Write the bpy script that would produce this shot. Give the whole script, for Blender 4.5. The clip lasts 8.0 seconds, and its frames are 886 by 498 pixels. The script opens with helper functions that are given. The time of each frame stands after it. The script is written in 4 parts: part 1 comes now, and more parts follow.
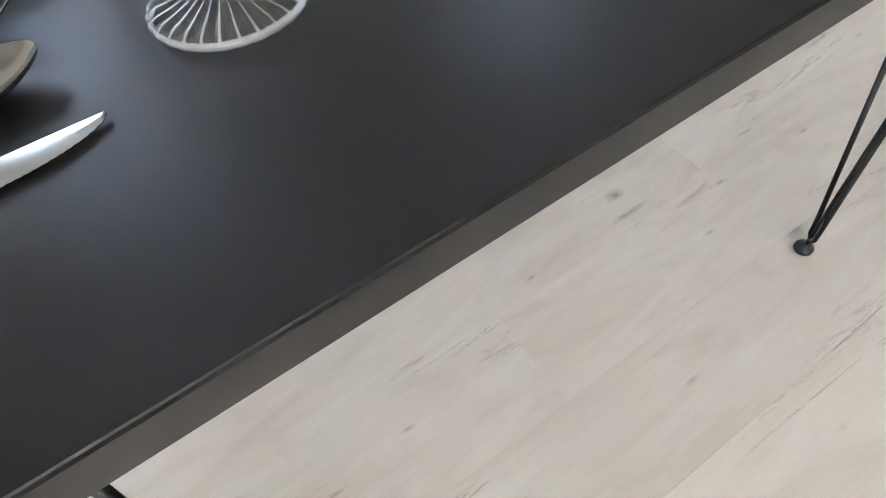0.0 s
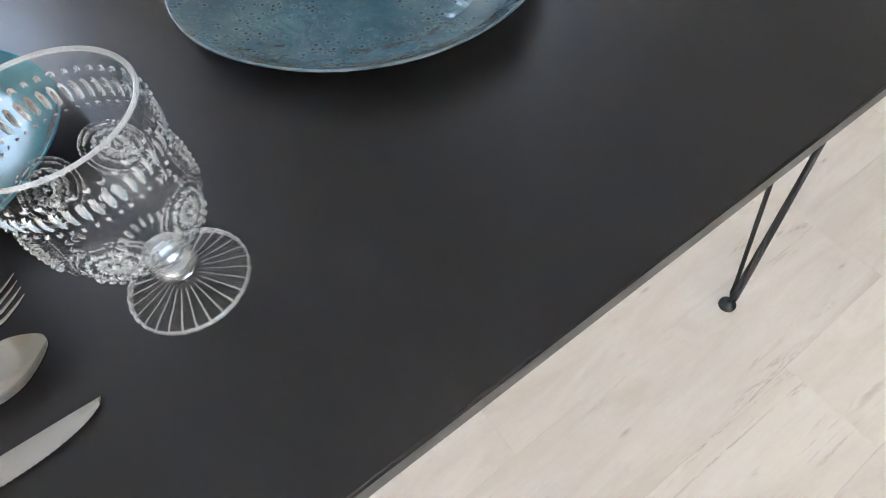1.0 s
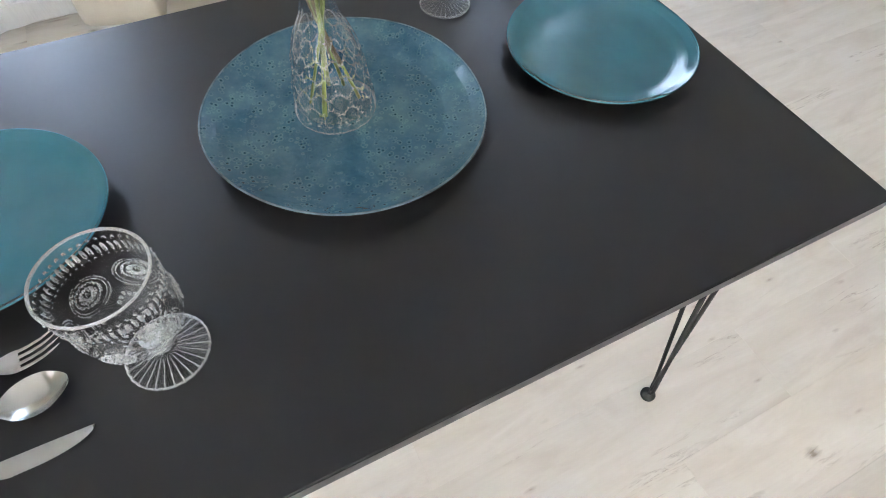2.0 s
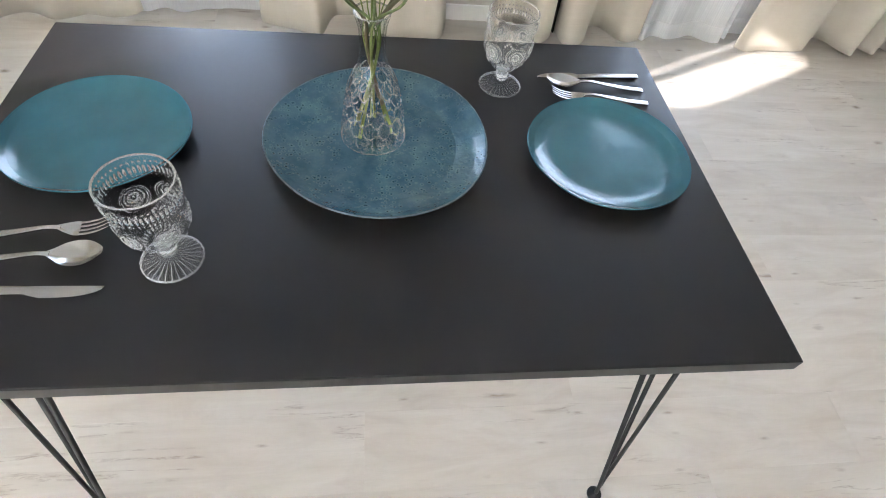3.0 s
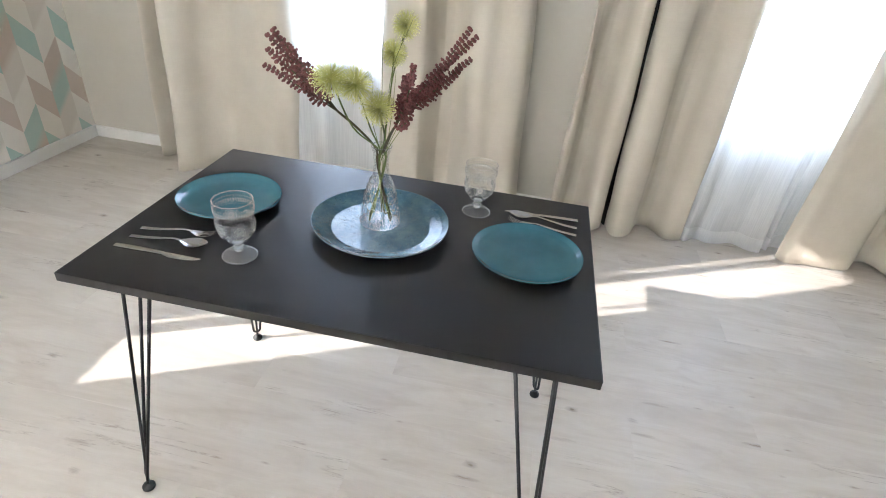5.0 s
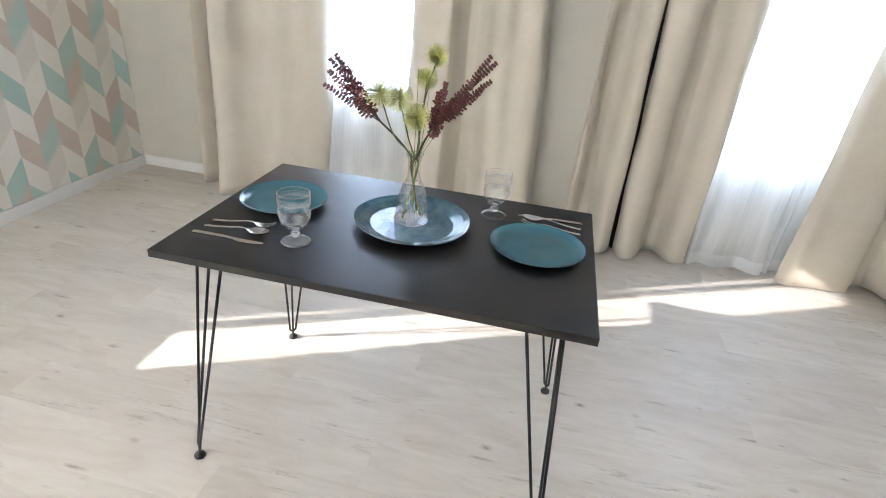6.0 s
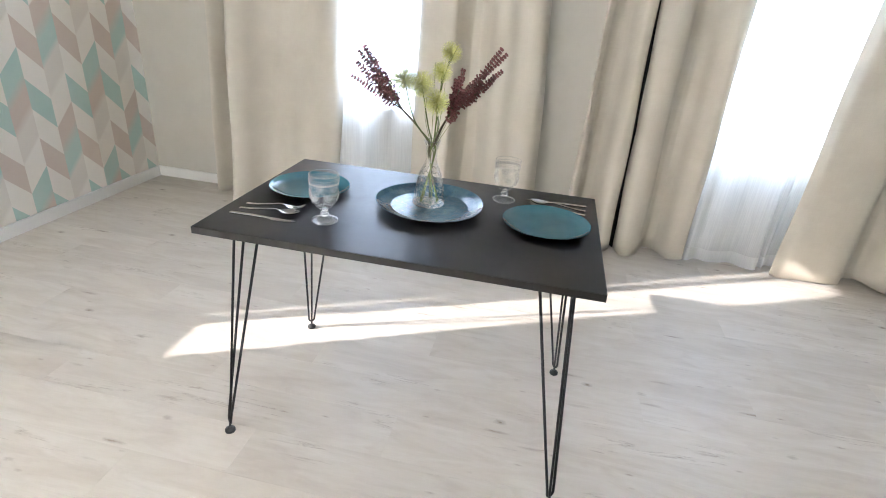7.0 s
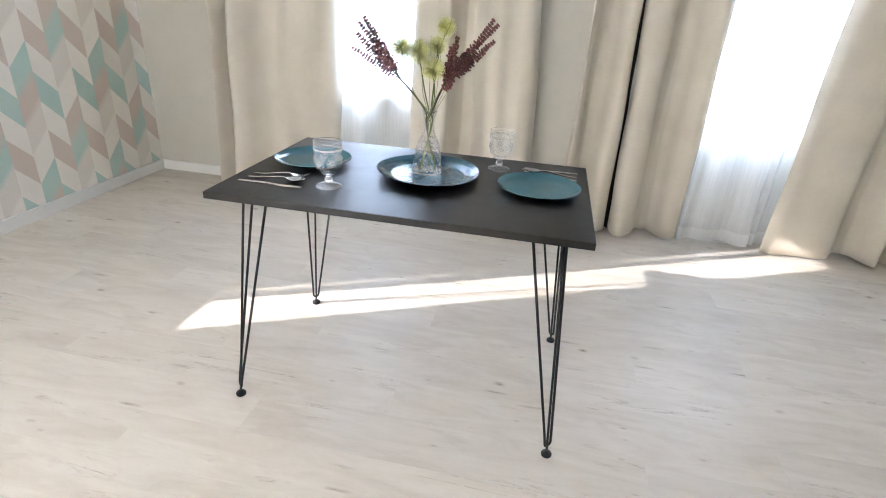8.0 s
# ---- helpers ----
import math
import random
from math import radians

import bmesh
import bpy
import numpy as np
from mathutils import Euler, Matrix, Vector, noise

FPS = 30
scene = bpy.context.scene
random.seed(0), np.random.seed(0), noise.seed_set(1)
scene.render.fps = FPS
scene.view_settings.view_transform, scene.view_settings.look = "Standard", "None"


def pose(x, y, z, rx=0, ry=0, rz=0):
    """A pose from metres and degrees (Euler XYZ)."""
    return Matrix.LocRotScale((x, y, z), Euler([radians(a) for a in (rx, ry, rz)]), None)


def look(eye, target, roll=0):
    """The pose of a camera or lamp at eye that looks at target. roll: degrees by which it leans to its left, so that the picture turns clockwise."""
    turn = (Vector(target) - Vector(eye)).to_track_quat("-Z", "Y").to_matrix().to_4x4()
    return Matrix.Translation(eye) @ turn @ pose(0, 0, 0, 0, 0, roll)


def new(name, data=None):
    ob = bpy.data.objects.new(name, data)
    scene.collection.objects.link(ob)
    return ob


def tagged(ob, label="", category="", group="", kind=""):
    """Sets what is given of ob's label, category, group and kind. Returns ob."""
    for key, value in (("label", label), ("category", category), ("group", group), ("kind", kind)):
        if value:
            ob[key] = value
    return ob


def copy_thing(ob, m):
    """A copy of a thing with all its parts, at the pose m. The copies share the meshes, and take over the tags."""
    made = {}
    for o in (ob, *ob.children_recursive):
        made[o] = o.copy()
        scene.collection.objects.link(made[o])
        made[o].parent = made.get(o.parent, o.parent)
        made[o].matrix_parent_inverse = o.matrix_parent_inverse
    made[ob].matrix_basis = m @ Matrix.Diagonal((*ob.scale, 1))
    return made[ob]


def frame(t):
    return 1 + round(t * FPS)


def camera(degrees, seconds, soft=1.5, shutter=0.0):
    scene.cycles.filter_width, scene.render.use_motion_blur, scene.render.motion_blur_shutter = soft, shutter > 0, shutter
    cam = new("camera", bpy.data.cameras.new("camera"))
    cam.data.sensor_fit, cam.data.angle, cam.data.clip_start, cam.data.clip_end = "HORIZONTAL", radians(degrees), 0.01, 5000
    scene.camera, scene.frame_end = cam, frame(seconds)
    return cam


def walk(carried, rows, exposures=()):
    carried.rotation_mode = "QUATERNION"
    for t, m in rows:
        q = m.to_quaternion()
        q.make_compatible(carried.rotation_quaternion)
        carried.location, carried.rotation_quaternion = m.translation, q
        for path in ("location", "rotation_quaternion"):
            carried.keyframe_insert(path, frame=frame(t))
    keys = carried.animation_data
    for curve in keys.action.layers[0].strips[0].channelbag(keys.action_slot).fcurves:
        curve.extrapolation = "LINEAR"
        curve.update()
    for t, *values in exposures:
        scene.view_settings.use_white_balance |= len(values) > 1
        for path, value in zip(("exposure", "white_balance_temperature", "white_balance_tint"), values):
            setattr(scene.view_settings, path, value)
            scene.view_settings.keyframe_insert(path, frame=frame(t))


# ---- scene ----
cam = camera(79.5, 8.0, soft=1.0)
PATH = [
    (0, (0.273, -0.084, 0.889), (0.776, 0.88, -0.79), -8.1),
    (0.5, (0.315, -0.07, 0.951), (0.845, 0.865, -0.736), -7.5),
    (1, (0.358, -0.066, 1.034), (0.91, 0.854, -0.654), -6.3),
    (1.5, (0.4, -0.072, 1.139), (0.958, 0.848, -0.547), -3.0),
    (1.7, (0.416, -0.085, 1.176), (0.981, 0.841, -0.504), -0.2),
    (2.8, (0.543, -0.214, 1.308), (0.875, 0.918, -0.307), 9.5),
    (3, (0.566, -0.255, 1.321), (0.818, 0.951, -0.254), 9.0),
    (3.5, (0.649, -0.382, 1.365), (0.734, 0.995, -0.083), 8.0),
    (4, (0.728, -0.506, 1.401), (0.663, 0.996, 0.081), 6.8),
    (4.5, (0.817, -0.612, 1.431), (0.654, 0.99, 0.245), 5.9),
    (4.7, (0.851, -0.659, 1.44), (0.662, 0.974, 0.3), 5.9),
    (5.8, (0.922, -0.927, 1.428), (0.613, 0.804, 0.476), 5.5),
    (6, (0.915, -0.985, 1.431), (0.606, 0.753, 0.492), 5.5),
    (6.5, (0.899, -1.095, 1.408), (0.585, 0.667, 0.515), 5.2),
    (7, (0.901, -1.16, 1.368), (0.586, 0.615, 0.502), 4.7),
    (7.5, (0.919, -1.217, 1.331), (0.604, 0.561, 0.473), 4.0),
    (8, (0.934, -1.286, 1.292), (0.62, 0.494, 0.438), 3.7),
]
walk(cam, [(t, look(eye, target, roll)) for t, eye, target, roll in PATH], exposures=((0.0, 1.12, 6200, 13), (1.0, 1.36, 6200, 13), (1.7, 1.42, 6150, 12.5), (3.0, 1.29, 6200, 13.5), (4.5, 1.12, 6200, 14), (6.0, 1.12, 6200, 14), (8.0, 1.18, 6200, 14.5)))

# ---- light ----
world = bpy.data.worlds.new("world")
scene.world = world
world.use_nodes = True
wn = world.node_tree.nodes
sky = wn.new("ShaderNodeTexSky")
sky.sky_type, sky.sun_disc = "NISHITA", False
sky.sun_elevation, sky.sun_rotation = radians(23.1), radians(243.8)
wn["Background"].inputs["Strength"].default_value = 0.12
world.node_tree.links.new(sky.outputs["Color"], wn["Background"].inputs["Color"])

SUN_WAY = Vector((1.0, 0.505, -0.4667)).normalized()
sun = new("sun", bpy.data.lights.new("sun", "SUN"))
sun.data.energy, sun.data.angle, sun.data.color = 5.0, radians(0.5), (1.0, 0.95, 0.88)
sun.matrix_world = look((-6, -3, 4), Vector((-6, -3, 4)) + SUN_WAY)


def sky_fill_lamp(eye, target, w, h, watts, colour):
    """The sky's light in one window's opening, or fill light in an added one."""
    lamp = new("sky_fill_lamp", bpy.data.lights.new("sky_fill_lamp", "AREA"))
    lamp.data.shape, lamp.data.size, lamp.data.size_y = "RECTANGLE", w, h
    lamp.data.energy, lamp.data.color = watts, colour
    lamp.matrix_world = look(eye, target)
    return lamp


sky_fill_lamp((-0.22, 2.147, 1.41), (-0.22, 0, 1.41), 1.14, 1.38, 53, (0.60, 0.76, 1.0))
sky_fill_lamp((2.12, 2.147, 1.41), (2.12, 0, 1.41), 1.14, 1.38, 53, (0.60, 0.76, 1.0))
# fill only: the next two lamps stand in added, unseen windows
sky_fill_lamp((-1.815, -2.3, 1.5), (0, -2.3, 1.5), 1.7, 1.7, 105, (0.97, 0.985, 0.97))
sky_fill_lamp((-0.5, -3.46, 1.5), (-0.5, 0, 1.3), 1.7, 1.7, 105, (0.97, 0.985, 0.97))


# ---- materials ----
class Mat:
    """A small node builder round one Principled material."""

    def __init__(self, name):
        self.m = bpy.data.materials.new(name)
        self.m.use_nodes = True
        self.n, self.l = self.m.node_tree.nodes, self.m.node_tree.links
        self.b = self.n["Principled BSDF"]

    def node(self, kind, **links):
        nd = self.n.new(kind)
        return nd

    def put(self, socket, value):
        if hasattr(value, "is_output"):
            self.l.new(value, socket)
        elif value is not None:
            socket.default_value = value

    def math(self, op, a, b=None, c=None, clamp=False):
        nd = self.n.new("ShaderNodeMath")
        nd.operation, nd.use_clamp = op, clamp
        for s, v in zip(nd.inputs, (a, b, c)):
            self.put(s, v)
        return nd.outputs[0]

    def coord(self, out="Object", scale=(1, 1, 1), offset=None):
        tc = self.n.new("ShaderNodeTexCoord")
        mp = self.n.new("ShaderNodeMapping")
        self.l.new(tc.outputs[out], mp.inputs["Vector"])
        mp.inputs["Scale"].default_value = scale
        self.put(mp.inputs["Location"], offset)
        return mp.outputs[0]

    def noise(self, vec, scale, detail=4, rough=0.55, dist=0.0):
        nd = self.n.new("ShaderNodeTexNoise")
        self.put(nd.inputs["Vector"], vec)
        for k, v in (("Scale", scale), ("Detail", detail), ("Roughness", rough), ("Distortion", dist)):
            nd.inputs[k].default_value = v
        return nd.outputs["Fac"]

    def ramp(self, fac, *stops, mode="LINEAR"):
        nd = self.n.new("ShaderNodeValToRGB")
        nd.color_ramp.interpolation = mode
        el = nd.color_ramp.elements
        while len(el) < len(stops):
            el.new(0.5)
        for e, (p, c) in zip(el, stops):
            e.position = p
            e.color = c if hasattr(c, "__len__") else (c, c, c, 1)
        self.put(nd.inputs[0], fac)
        return nd.outputs[0]

    def mix(self, fac, a, b, mode="MIX"):
        nd = self.n.new("ShaderNodeMix")
        nd.data_type, nd.blend_type = "RGBA", mode
        self.put(nd.inputs[0], fac)
        self.put(nd.inputs[6], a)
        self.put(nd.inputs[7], b)
        return nd.outputs[2]

    def bump(self, height, strength, dist=0.002, normal=None):
        nd = self.n.new("ShaderNodeBump")
        nd.inputs["Strength"].default_value, nd.inputs["Distance"].default_value = strength, dist
        self.put(nd.inputs["Height"], height)
        if normal is not None:
            self.put(nd.inputs["Normal"], normal)
        self.l.new(nd.outputs[0], self.b.inputs["Normal"])
        return nd.outputs[0]

    def set(self, **kw):
        for k, v in kw.items():
            self.put(self.b.inputs[k.replace("_", " ")], v)
        return self


def mat_floor():
    m = Mat("whitewashed_oak_laminate")
    info = m.n.new("ShaderNodeObjectInfo")
    rnd = info.outputs["Random"]
    comb = m.n.new("ShaderNodeCombineXYZ")
    m.put(comb.inputs[0], m.math("MULTIPLY", rnd, 37.0))
    m.put(comb.inputs[1], m.math("MULTIPLY", rnd, 91.0))
    m.put(comb.inputs[2], m.math("MULTIPLY", rnd, 53.0))
    v1 = m.coord("Object", (1.0, 5.0, 1.0), comb.outputs[0])
    v2 = m.coord("Object", (2.0, 42.0, 1.0), comb.outputs[0])
    v3 = m.coord("Object", (1.0, 2.6, 1.0), comb.outputs[0])
    v4 = m.coord("Object", (0.7, 9.0, 1.0), comb.outputs[0])
    broad = m.noise(v1, 2.6, 5, 0.6, 0.8)
    grain = m.noise(v2, 4.0, 6, 0.65, 0.4)
    base = m.ramp(broad, (0.25, (0.555, 0.492, 0.418, 1)), (0.5, (0.622, 0.563, 0.49, 1)), (0.75, (0.675, 0.624, 0.556, 1)))
    col = m.mix(m.ramp(grain, (0.44, 0.0), (0.72, 0.14)), base, (0.50, 0.43, 0.36, 1))
    # soft smudges, torn dark grain streaks and small knots
    smudge = m.ramp(m.noise(v3, 3.4, 5, 0.6, 1.4), (0.53, 0.0), (0.74, 0.36))
    col = m.mix(smudge, col, (0.47, 0.395, 0.33, 1))
    torn = m.noise(v1, 22, 5, 0.7, 1.2)
    patchy = m.ramp(m.noise(v3, 2.6, 2, 0.5), (0.57, 0.0), (0.64, 1.0))
    ridge = m.math("ABSOLUTE", m.math("SUBTRACT", m.noise(v4, 2.4, 4, 0.55, 0.9), 0.5))
    line = m.math("MULTIPLY", m.ramp(ridge, (0.0, 0.55), (0.014, 0.26), (0.035, 0.0)), m.ramp(torn, (0.42, 0.0), (0.6, 1.0)))
    col = m.mix(m.math("MULTIPLY", line, patchy), col, (0.24, 0.175, 0.125, 1))

    def knots(scale, squash, gate, core, rim, deep):
        vor = m.n.new("ShaderNodeTexVoronoi")
        vor.inputs["Scale"].default_value = scale
        m.put(vor.inputs["Vector"], m.coord("Object", (1.0, squash, 1.0), comb.outputs[0]))
        wob = m.math("ADD", vor.outputs["Distance"], m.math("MULTIPLY", m.math("SUBTRACT", m.noise(v1, 16, 5, 0.7, 1.2), 0.5), rim * 1.5))
        sep = m.n.new("ShaderNodeSeparateColor")
        m.l.new(vor.outputs["Color"], sep.inputs[0])
        return m.math("MULTIPLY", m.ramp(wob, (core * 0.5, deep), (core, deep * 0.55), (rim, 0.0)), m.math("LESS_THAN", sep.outputs[0], gate))

    col = m.mix(knots(4.5, 1.7, 0.34, 0.045, 0.12, 0.8), col, (0.20, 0.145, 0.10, 1))
    col = m.mix(knots(2.6, 6.5, 0.40, 0.05, 0.15, 0.72), col, (0.25, 0.185, 0.135, 1))
    col = m.mix(knots(8.0, 3.0, 0.30, 0.06, 0.14, 0.55), col, (0.28, 0.21, 0.16, 1))
    tone = m.math("ADD", m.math("MULTIPLY", rnd, 0.10), 0.965)
    hsv = m.n.new("ShaderNodeHueSaturation")
    m.put(hsv.inputs["Value"], tone)
    m.put(hsv.inputs["Color"], col)
    m.set(Base_Color=hsv.outputs[0], Roughness=m.ramp(grain, (0.3, 0.38), (0.7, 0.5)), Specular_IOR_Level=0.28)
    m.bump(grain, 0.12, 0.001)
    return m.m


def mat_plain(name, colour, rough=0.5, metal=0.0, vary=0.05, scale=6.0, bump=0.0, bump_scale=200.0, coat=0.0):
    m = Mat(name)
    v = m.coord("Object")
    dark = tuple(c * (1 - vary) for c in colour[:3]) + (1,)
    lite = tuple(min(1, c * (1 + vary)) for c in colour[:3]) + (1,)
    n = m.noise(v, scale, 5)
    m.set(Base_Color=m.ramp(n, (0.3, dark), (0.7, lite)), Metallic=metal, Coat_Weight=coat,
          Roughness=m.ramp(m.noise(v, scale * 3, 4), (0.3, max(0.02, rough * 0.85)), (0.7, min(1, rough * 1.15))))
    if bump:
        m.bump(m.noise(v, bump_scale, 3), bump, 0.001)
    return m.m


def mat_tabletop():
    m = Mat("dark_brown_matt_laminate")
    v = m.coord("Object")
    n = m.noise(v, 3.0, 5)
    smear = m.noise(v, 9.0, 4, 0.6, 1.0)
    m.set(Base_Color=m.ramp(n, (0.3, (0.0160, 0.0140, 0.0138, 1)), (0.7, (0.0190, 0.0168, 0.0166, 1))),
          Roughness=m.ramp(smear, (0.35, 0.37), (0.7, 0.42)), Specular_IOR_Level=0.35)
    m.bump(m.noise(v, 420, 2), 0.06, 0.0006)
    return m.m


def mat_linen():
    m = Mat("beige_linen_curtain")
    v = m.coord("Object")
    warp = m.noise(m.coord("Object", (900, 900, 14)), 1.0, 2)
    weft = m.noise(m.coord("Object", (16, 16, 900)), 1.0, 2)
    weave = m.math("ADD", warp, weft)
    col = m.ramp(m.noise(v, 5.0, 4), (0.3, (0.592, 0.54, 0.448, 1)), (0.7, (0.655, 0.602, 0.505, 1)))
    col = m.mix(m.ramp(m.math("MULTIPLY", weave, 0.5), (0.4, 0.0), (0.62, 0.22)), col, (0.48, 0.42, 0.34, 1))
    m.set(Base_Color=col, Roughness=0.85, Sheen_Weight=0.15)
    m.bump(weave, 0.25, 0.0008)
    return m.m


def mat_sheer(name, open_weave):
    m = Mat(name)
    threads = m.noise(m.coord("Object", (260, 260, 3)), 1.0, 3, 0.7)
    col = m.ramp(threads, (0.35, (0.87, 0.87, 0.865, 1)), (0.65, (0.94, 0.94, 0.93, 1)))
    dif, tra, mx = m.n.new("ShaderNodeBsdfDiffuse"), m.n.new("ShaderNodeBsdfTranslucent"), m.n.new("ShaderNodeMixShader")
    for nd in (dif, tra):
        m.l.new(col, nd.inputs["Color"])
    mx.inputs[0].default_value = 0.52
    m.l.new(dif.outputs[0], mx.inputs[1])
    m.l.new(tra.outputs[0], mx.inputs[2])
    see, mx2 = m.n.new("ShaderNodeBsdfTransparent"), m.n.new("ShaderNodeMixShader")
    m.put(mx2.inputs[0], m.ramp(threads, (0.35, open_weave * 1.4), (0.65, open_weave)))
    m.l.new(mx.outputs[0], mx2.inputs[1])
    m.l.new(see.outputs[0], mx2.inputs[2])
    m.l.new(mx2.outputs[0], m.n["Material Output"].inputs["Surface"])
    return m.m


def mat_wallpaper():
    """Printed chevron paper: columns of slanted blocks, white between teal and taupe."""
    m = Mat("chevron_wallpaper")
    sep = m.n.new("ShaderNodeSeparateXYZ")
    geo = m.n.new("ShaderNodeTexCoord")
    m.l.new(geo.outputs["Object"], sep.inputs[0])
    W, H, PEAK, ZP = 0.1292, 0.1595, 1.2575, 0.951
    u = m.math("DIVIDE", m.math("SUBTRACT", sep.outputs[1], PEAK - 20 * W), W)
    col = m.math("FLOOR", u)
    fu = m.math("SUBTRACT", u, col)
    odd = m.math("MODULO", col, 2.0)                      # 0: falls from the peak, 1: rises to it
    drop = m.math("ADD", m.math("MULTIPLY", fu, m.math("SUBTRACT", 1.0, odd)), m.math("MULTIPLY", m.math("SUBTRACT", 1.0, fu), odd))
    v = m.math("DIVIDE", m.math("SUBTRACT", m.math("ADD", sep.outputs[2], m.math("MULTIPLY", drop, 0.127)), ZP), -H)
    v = m.math("ADD", v, 40.0)
    cell = m.math("FLOOR", v)
    k = m.math("MODULO", cell, 4.0)
    fv = m.math("SUBTRACT", v, cell)
    white, grey, teal, taupe = (0.80, 0.75, 0.67, 1), (0.71, 0.65, 0.57, 1), (0.43, 0.575, 0.505, 1), (0.62, 0.505, 0.425, 1)
    pos = m.math("ADD", m.math("DIVIDE", k, 4.0), 0.01)
    falls = m.ramp(pos, (0.0, white), (0.25, teal), (0.5, white), (0.75, taupe), mode="CONSTANT")
    run = m.math("DIVIDE", m.math("ADD", k, fv), 4.0)
    pink = (0.61, 0.49, 0.41, 1)
    rise_a = m.ramp(run, (0.0, teal), (0.19, teal), (0.31, pink), (0.44, pink), (0.53, grey), (0.72, grey), (0.752, white), (0.998, white))
    rise_b = m.ramp(run, (0.0, grey), (0.20, grey), (0.255, white), (0.495, white), (0.505, taupe), (0.66, taupe), (0.80, teal), (0.93, teal), (1.0, grey))
    second = m.math("GREATER_THAN", m.math("MODULO", col, 4.0), 2.0)
    rise = m.mix(second, rise_b, rise_a)
    c = m.mix(odd, falls, rise)
    soft = m.ramp(m.noise(geo.outputs["Object"], 7.0, 4), (0.35, 0.0), (0.75, 0.25))
    c = m.mix(soft, c, (0.66, 0.60, 0.52, 1))
    m.set(Base_Color=c, Roughness=0.75)
    m.bump(m.noise(geo.outputs["Object"], 260, 3), 0.15, 0.0008)
    return m.m


def mat_glass(name, tint=0.98, gloss=0.8, floor_gloss=0.03, power=3.0):
    """Clear glass: sees through, with a Fresnel gloss that grows towards grazing faces."""
    m = Mat(name)
    out = m.n["Material Output"]
    clear, shine, mx = m.n.new("ShaderNodeBsdfTransparent"), m.n.new("ShaderNodeBsdfGlossy"), m.n.new("ShaderNodeMixShader")
    clear.inputs["Color"].default_value = (tint, tint, tint, 1)
    shine.inputs["Roughness"].default_value = 0.01
    fr = m.n.new("ShaderNodeLayerWeight")
    fr.inputs["Blend"].default_value = 0.5
    edge = m.math("MULTIPLY", m.math("POWER", fr.outputs["Facing"], power), gloss)
    m.put(mx.inputs[0], m.math("ADD", edge, floor_gloss, clamp=True))
    m.l.new(clear.outputs[0], mx.inputs[1])
    m.l.new(shine.outputs[0], mx.inputs[2])
    m.l.new(mx.outputs[0], out.inputs["Surface"])
    return m.m


def mat_solid_glass(name, ior, clear):
    """Thick clear glass that bends what lies behind it; its white share paints in glints."""
    m = Mat(name)
    m.set(Base_Color=(0.97, 0.985, 0.98, 1), Roughness=0.0, IOR=ior, Transmission_Weight=clear, Coat_Weight=0.6, Coat_Roughness=0.01)
    return m.m


def mat_teal_glaze():
    m = Mat("teal_glazed_stoneware")
    v = m.coord("Object")
    n = m.noise(v, 14, 5)
    m.set(Base_Color=m.ramp(n, (0.3, (0.034, 0.122, 0.160, 1)), (0.7, (0.042, 0.144, 0.186, 1))), Roughness=0.15, Specular_IOR_Level=0.5)
    m.bump(m.noise(v, 45, 3), 0.05, 0.002)
    return m.m


def mat_reactive_glaze():
    m = Mat("speckled_blue_reactive_glaze")
    v = m.coord("Object")
    big = m.noise(v, 22, 5, 0.6)
    base = m.ramp(big, (0.3, (0.024, 0.074, 0.118, 1)), (0.5, (0.042, 0.104, 0.148, 1)), (0.7, (0.070, 0.142, 0.172, 1)))
    vor = m.n.new("ShaderNodeTexVoronoi")
    vor.inputs["Scale"].default_value = 140
    m.put(vor.inputs["Vector"], v)
    spots = m.ramp(m.math("ADD", vor.outputs["Distance"], m.math("MULTIPLY", m.noise(v, 60, 2), 0.35)), (0.31, 1.0), (0.40, 0.0))
    rings = m.ramp(vor.outputs["Distance"], (0.27, 0.0), (0.38, 0.3), (0.50, 0.0))
    where = m.ramp(m.noise(v, 30, 3), (0.42, 0.0), (0.55, 1.0))
    col = m.mix(m.math("MULTIPLY", rings, where), base, (0.16, 0.26, 0.25, 1))
    col = m.mix(m.math("MULTIPLY", spots, where), col, (0.008, 0.042, 0.060, 1))
    m.set(Base_Color=col, Roughness=0.06, Specular_IOR_Level=0.5)
    m.bump(m.math("ADD", m.noise(v, 52, 3, 0.5, 0.6), m.math("MULTIPLY", m.math("MULTIPLY", spots, where), -0.3)), 0.42, 0.004)
    return m.m


def mat_petal(name, colour):
    """Thin plant tissue: half of the light passes through."""
    m = Mat(name)
    col = m.ramp(m.noise(m.coord("Object"), 50, 3), (0.3, tuple(c * 0.75 for c in colour[:3]) + (1,)), (0.7, tuple(min(1, c * 1.15) for c in colour[:3]) + (1,)))
    dif, tra, mx = m.n.new("ShaderNodeBsdfDiffuse"), m.n.new("ShaderNodeBsdfTranslucent"), m.n.new("ShaderNodeMixShader")
    for nd in (dif, tra):
        m.l.new(col, nd.inputs["Color"])
    mx.inputs[0].default_value = 0.45
    m.l.new(dif.outputs[0], mx.inputs[1])
    m.l.new(tra.outputs[0], mx.inputs[2])
    m.l.new(mx.outputs[0], m.n["Material Output"].inputs["Surface"])
    return m.m


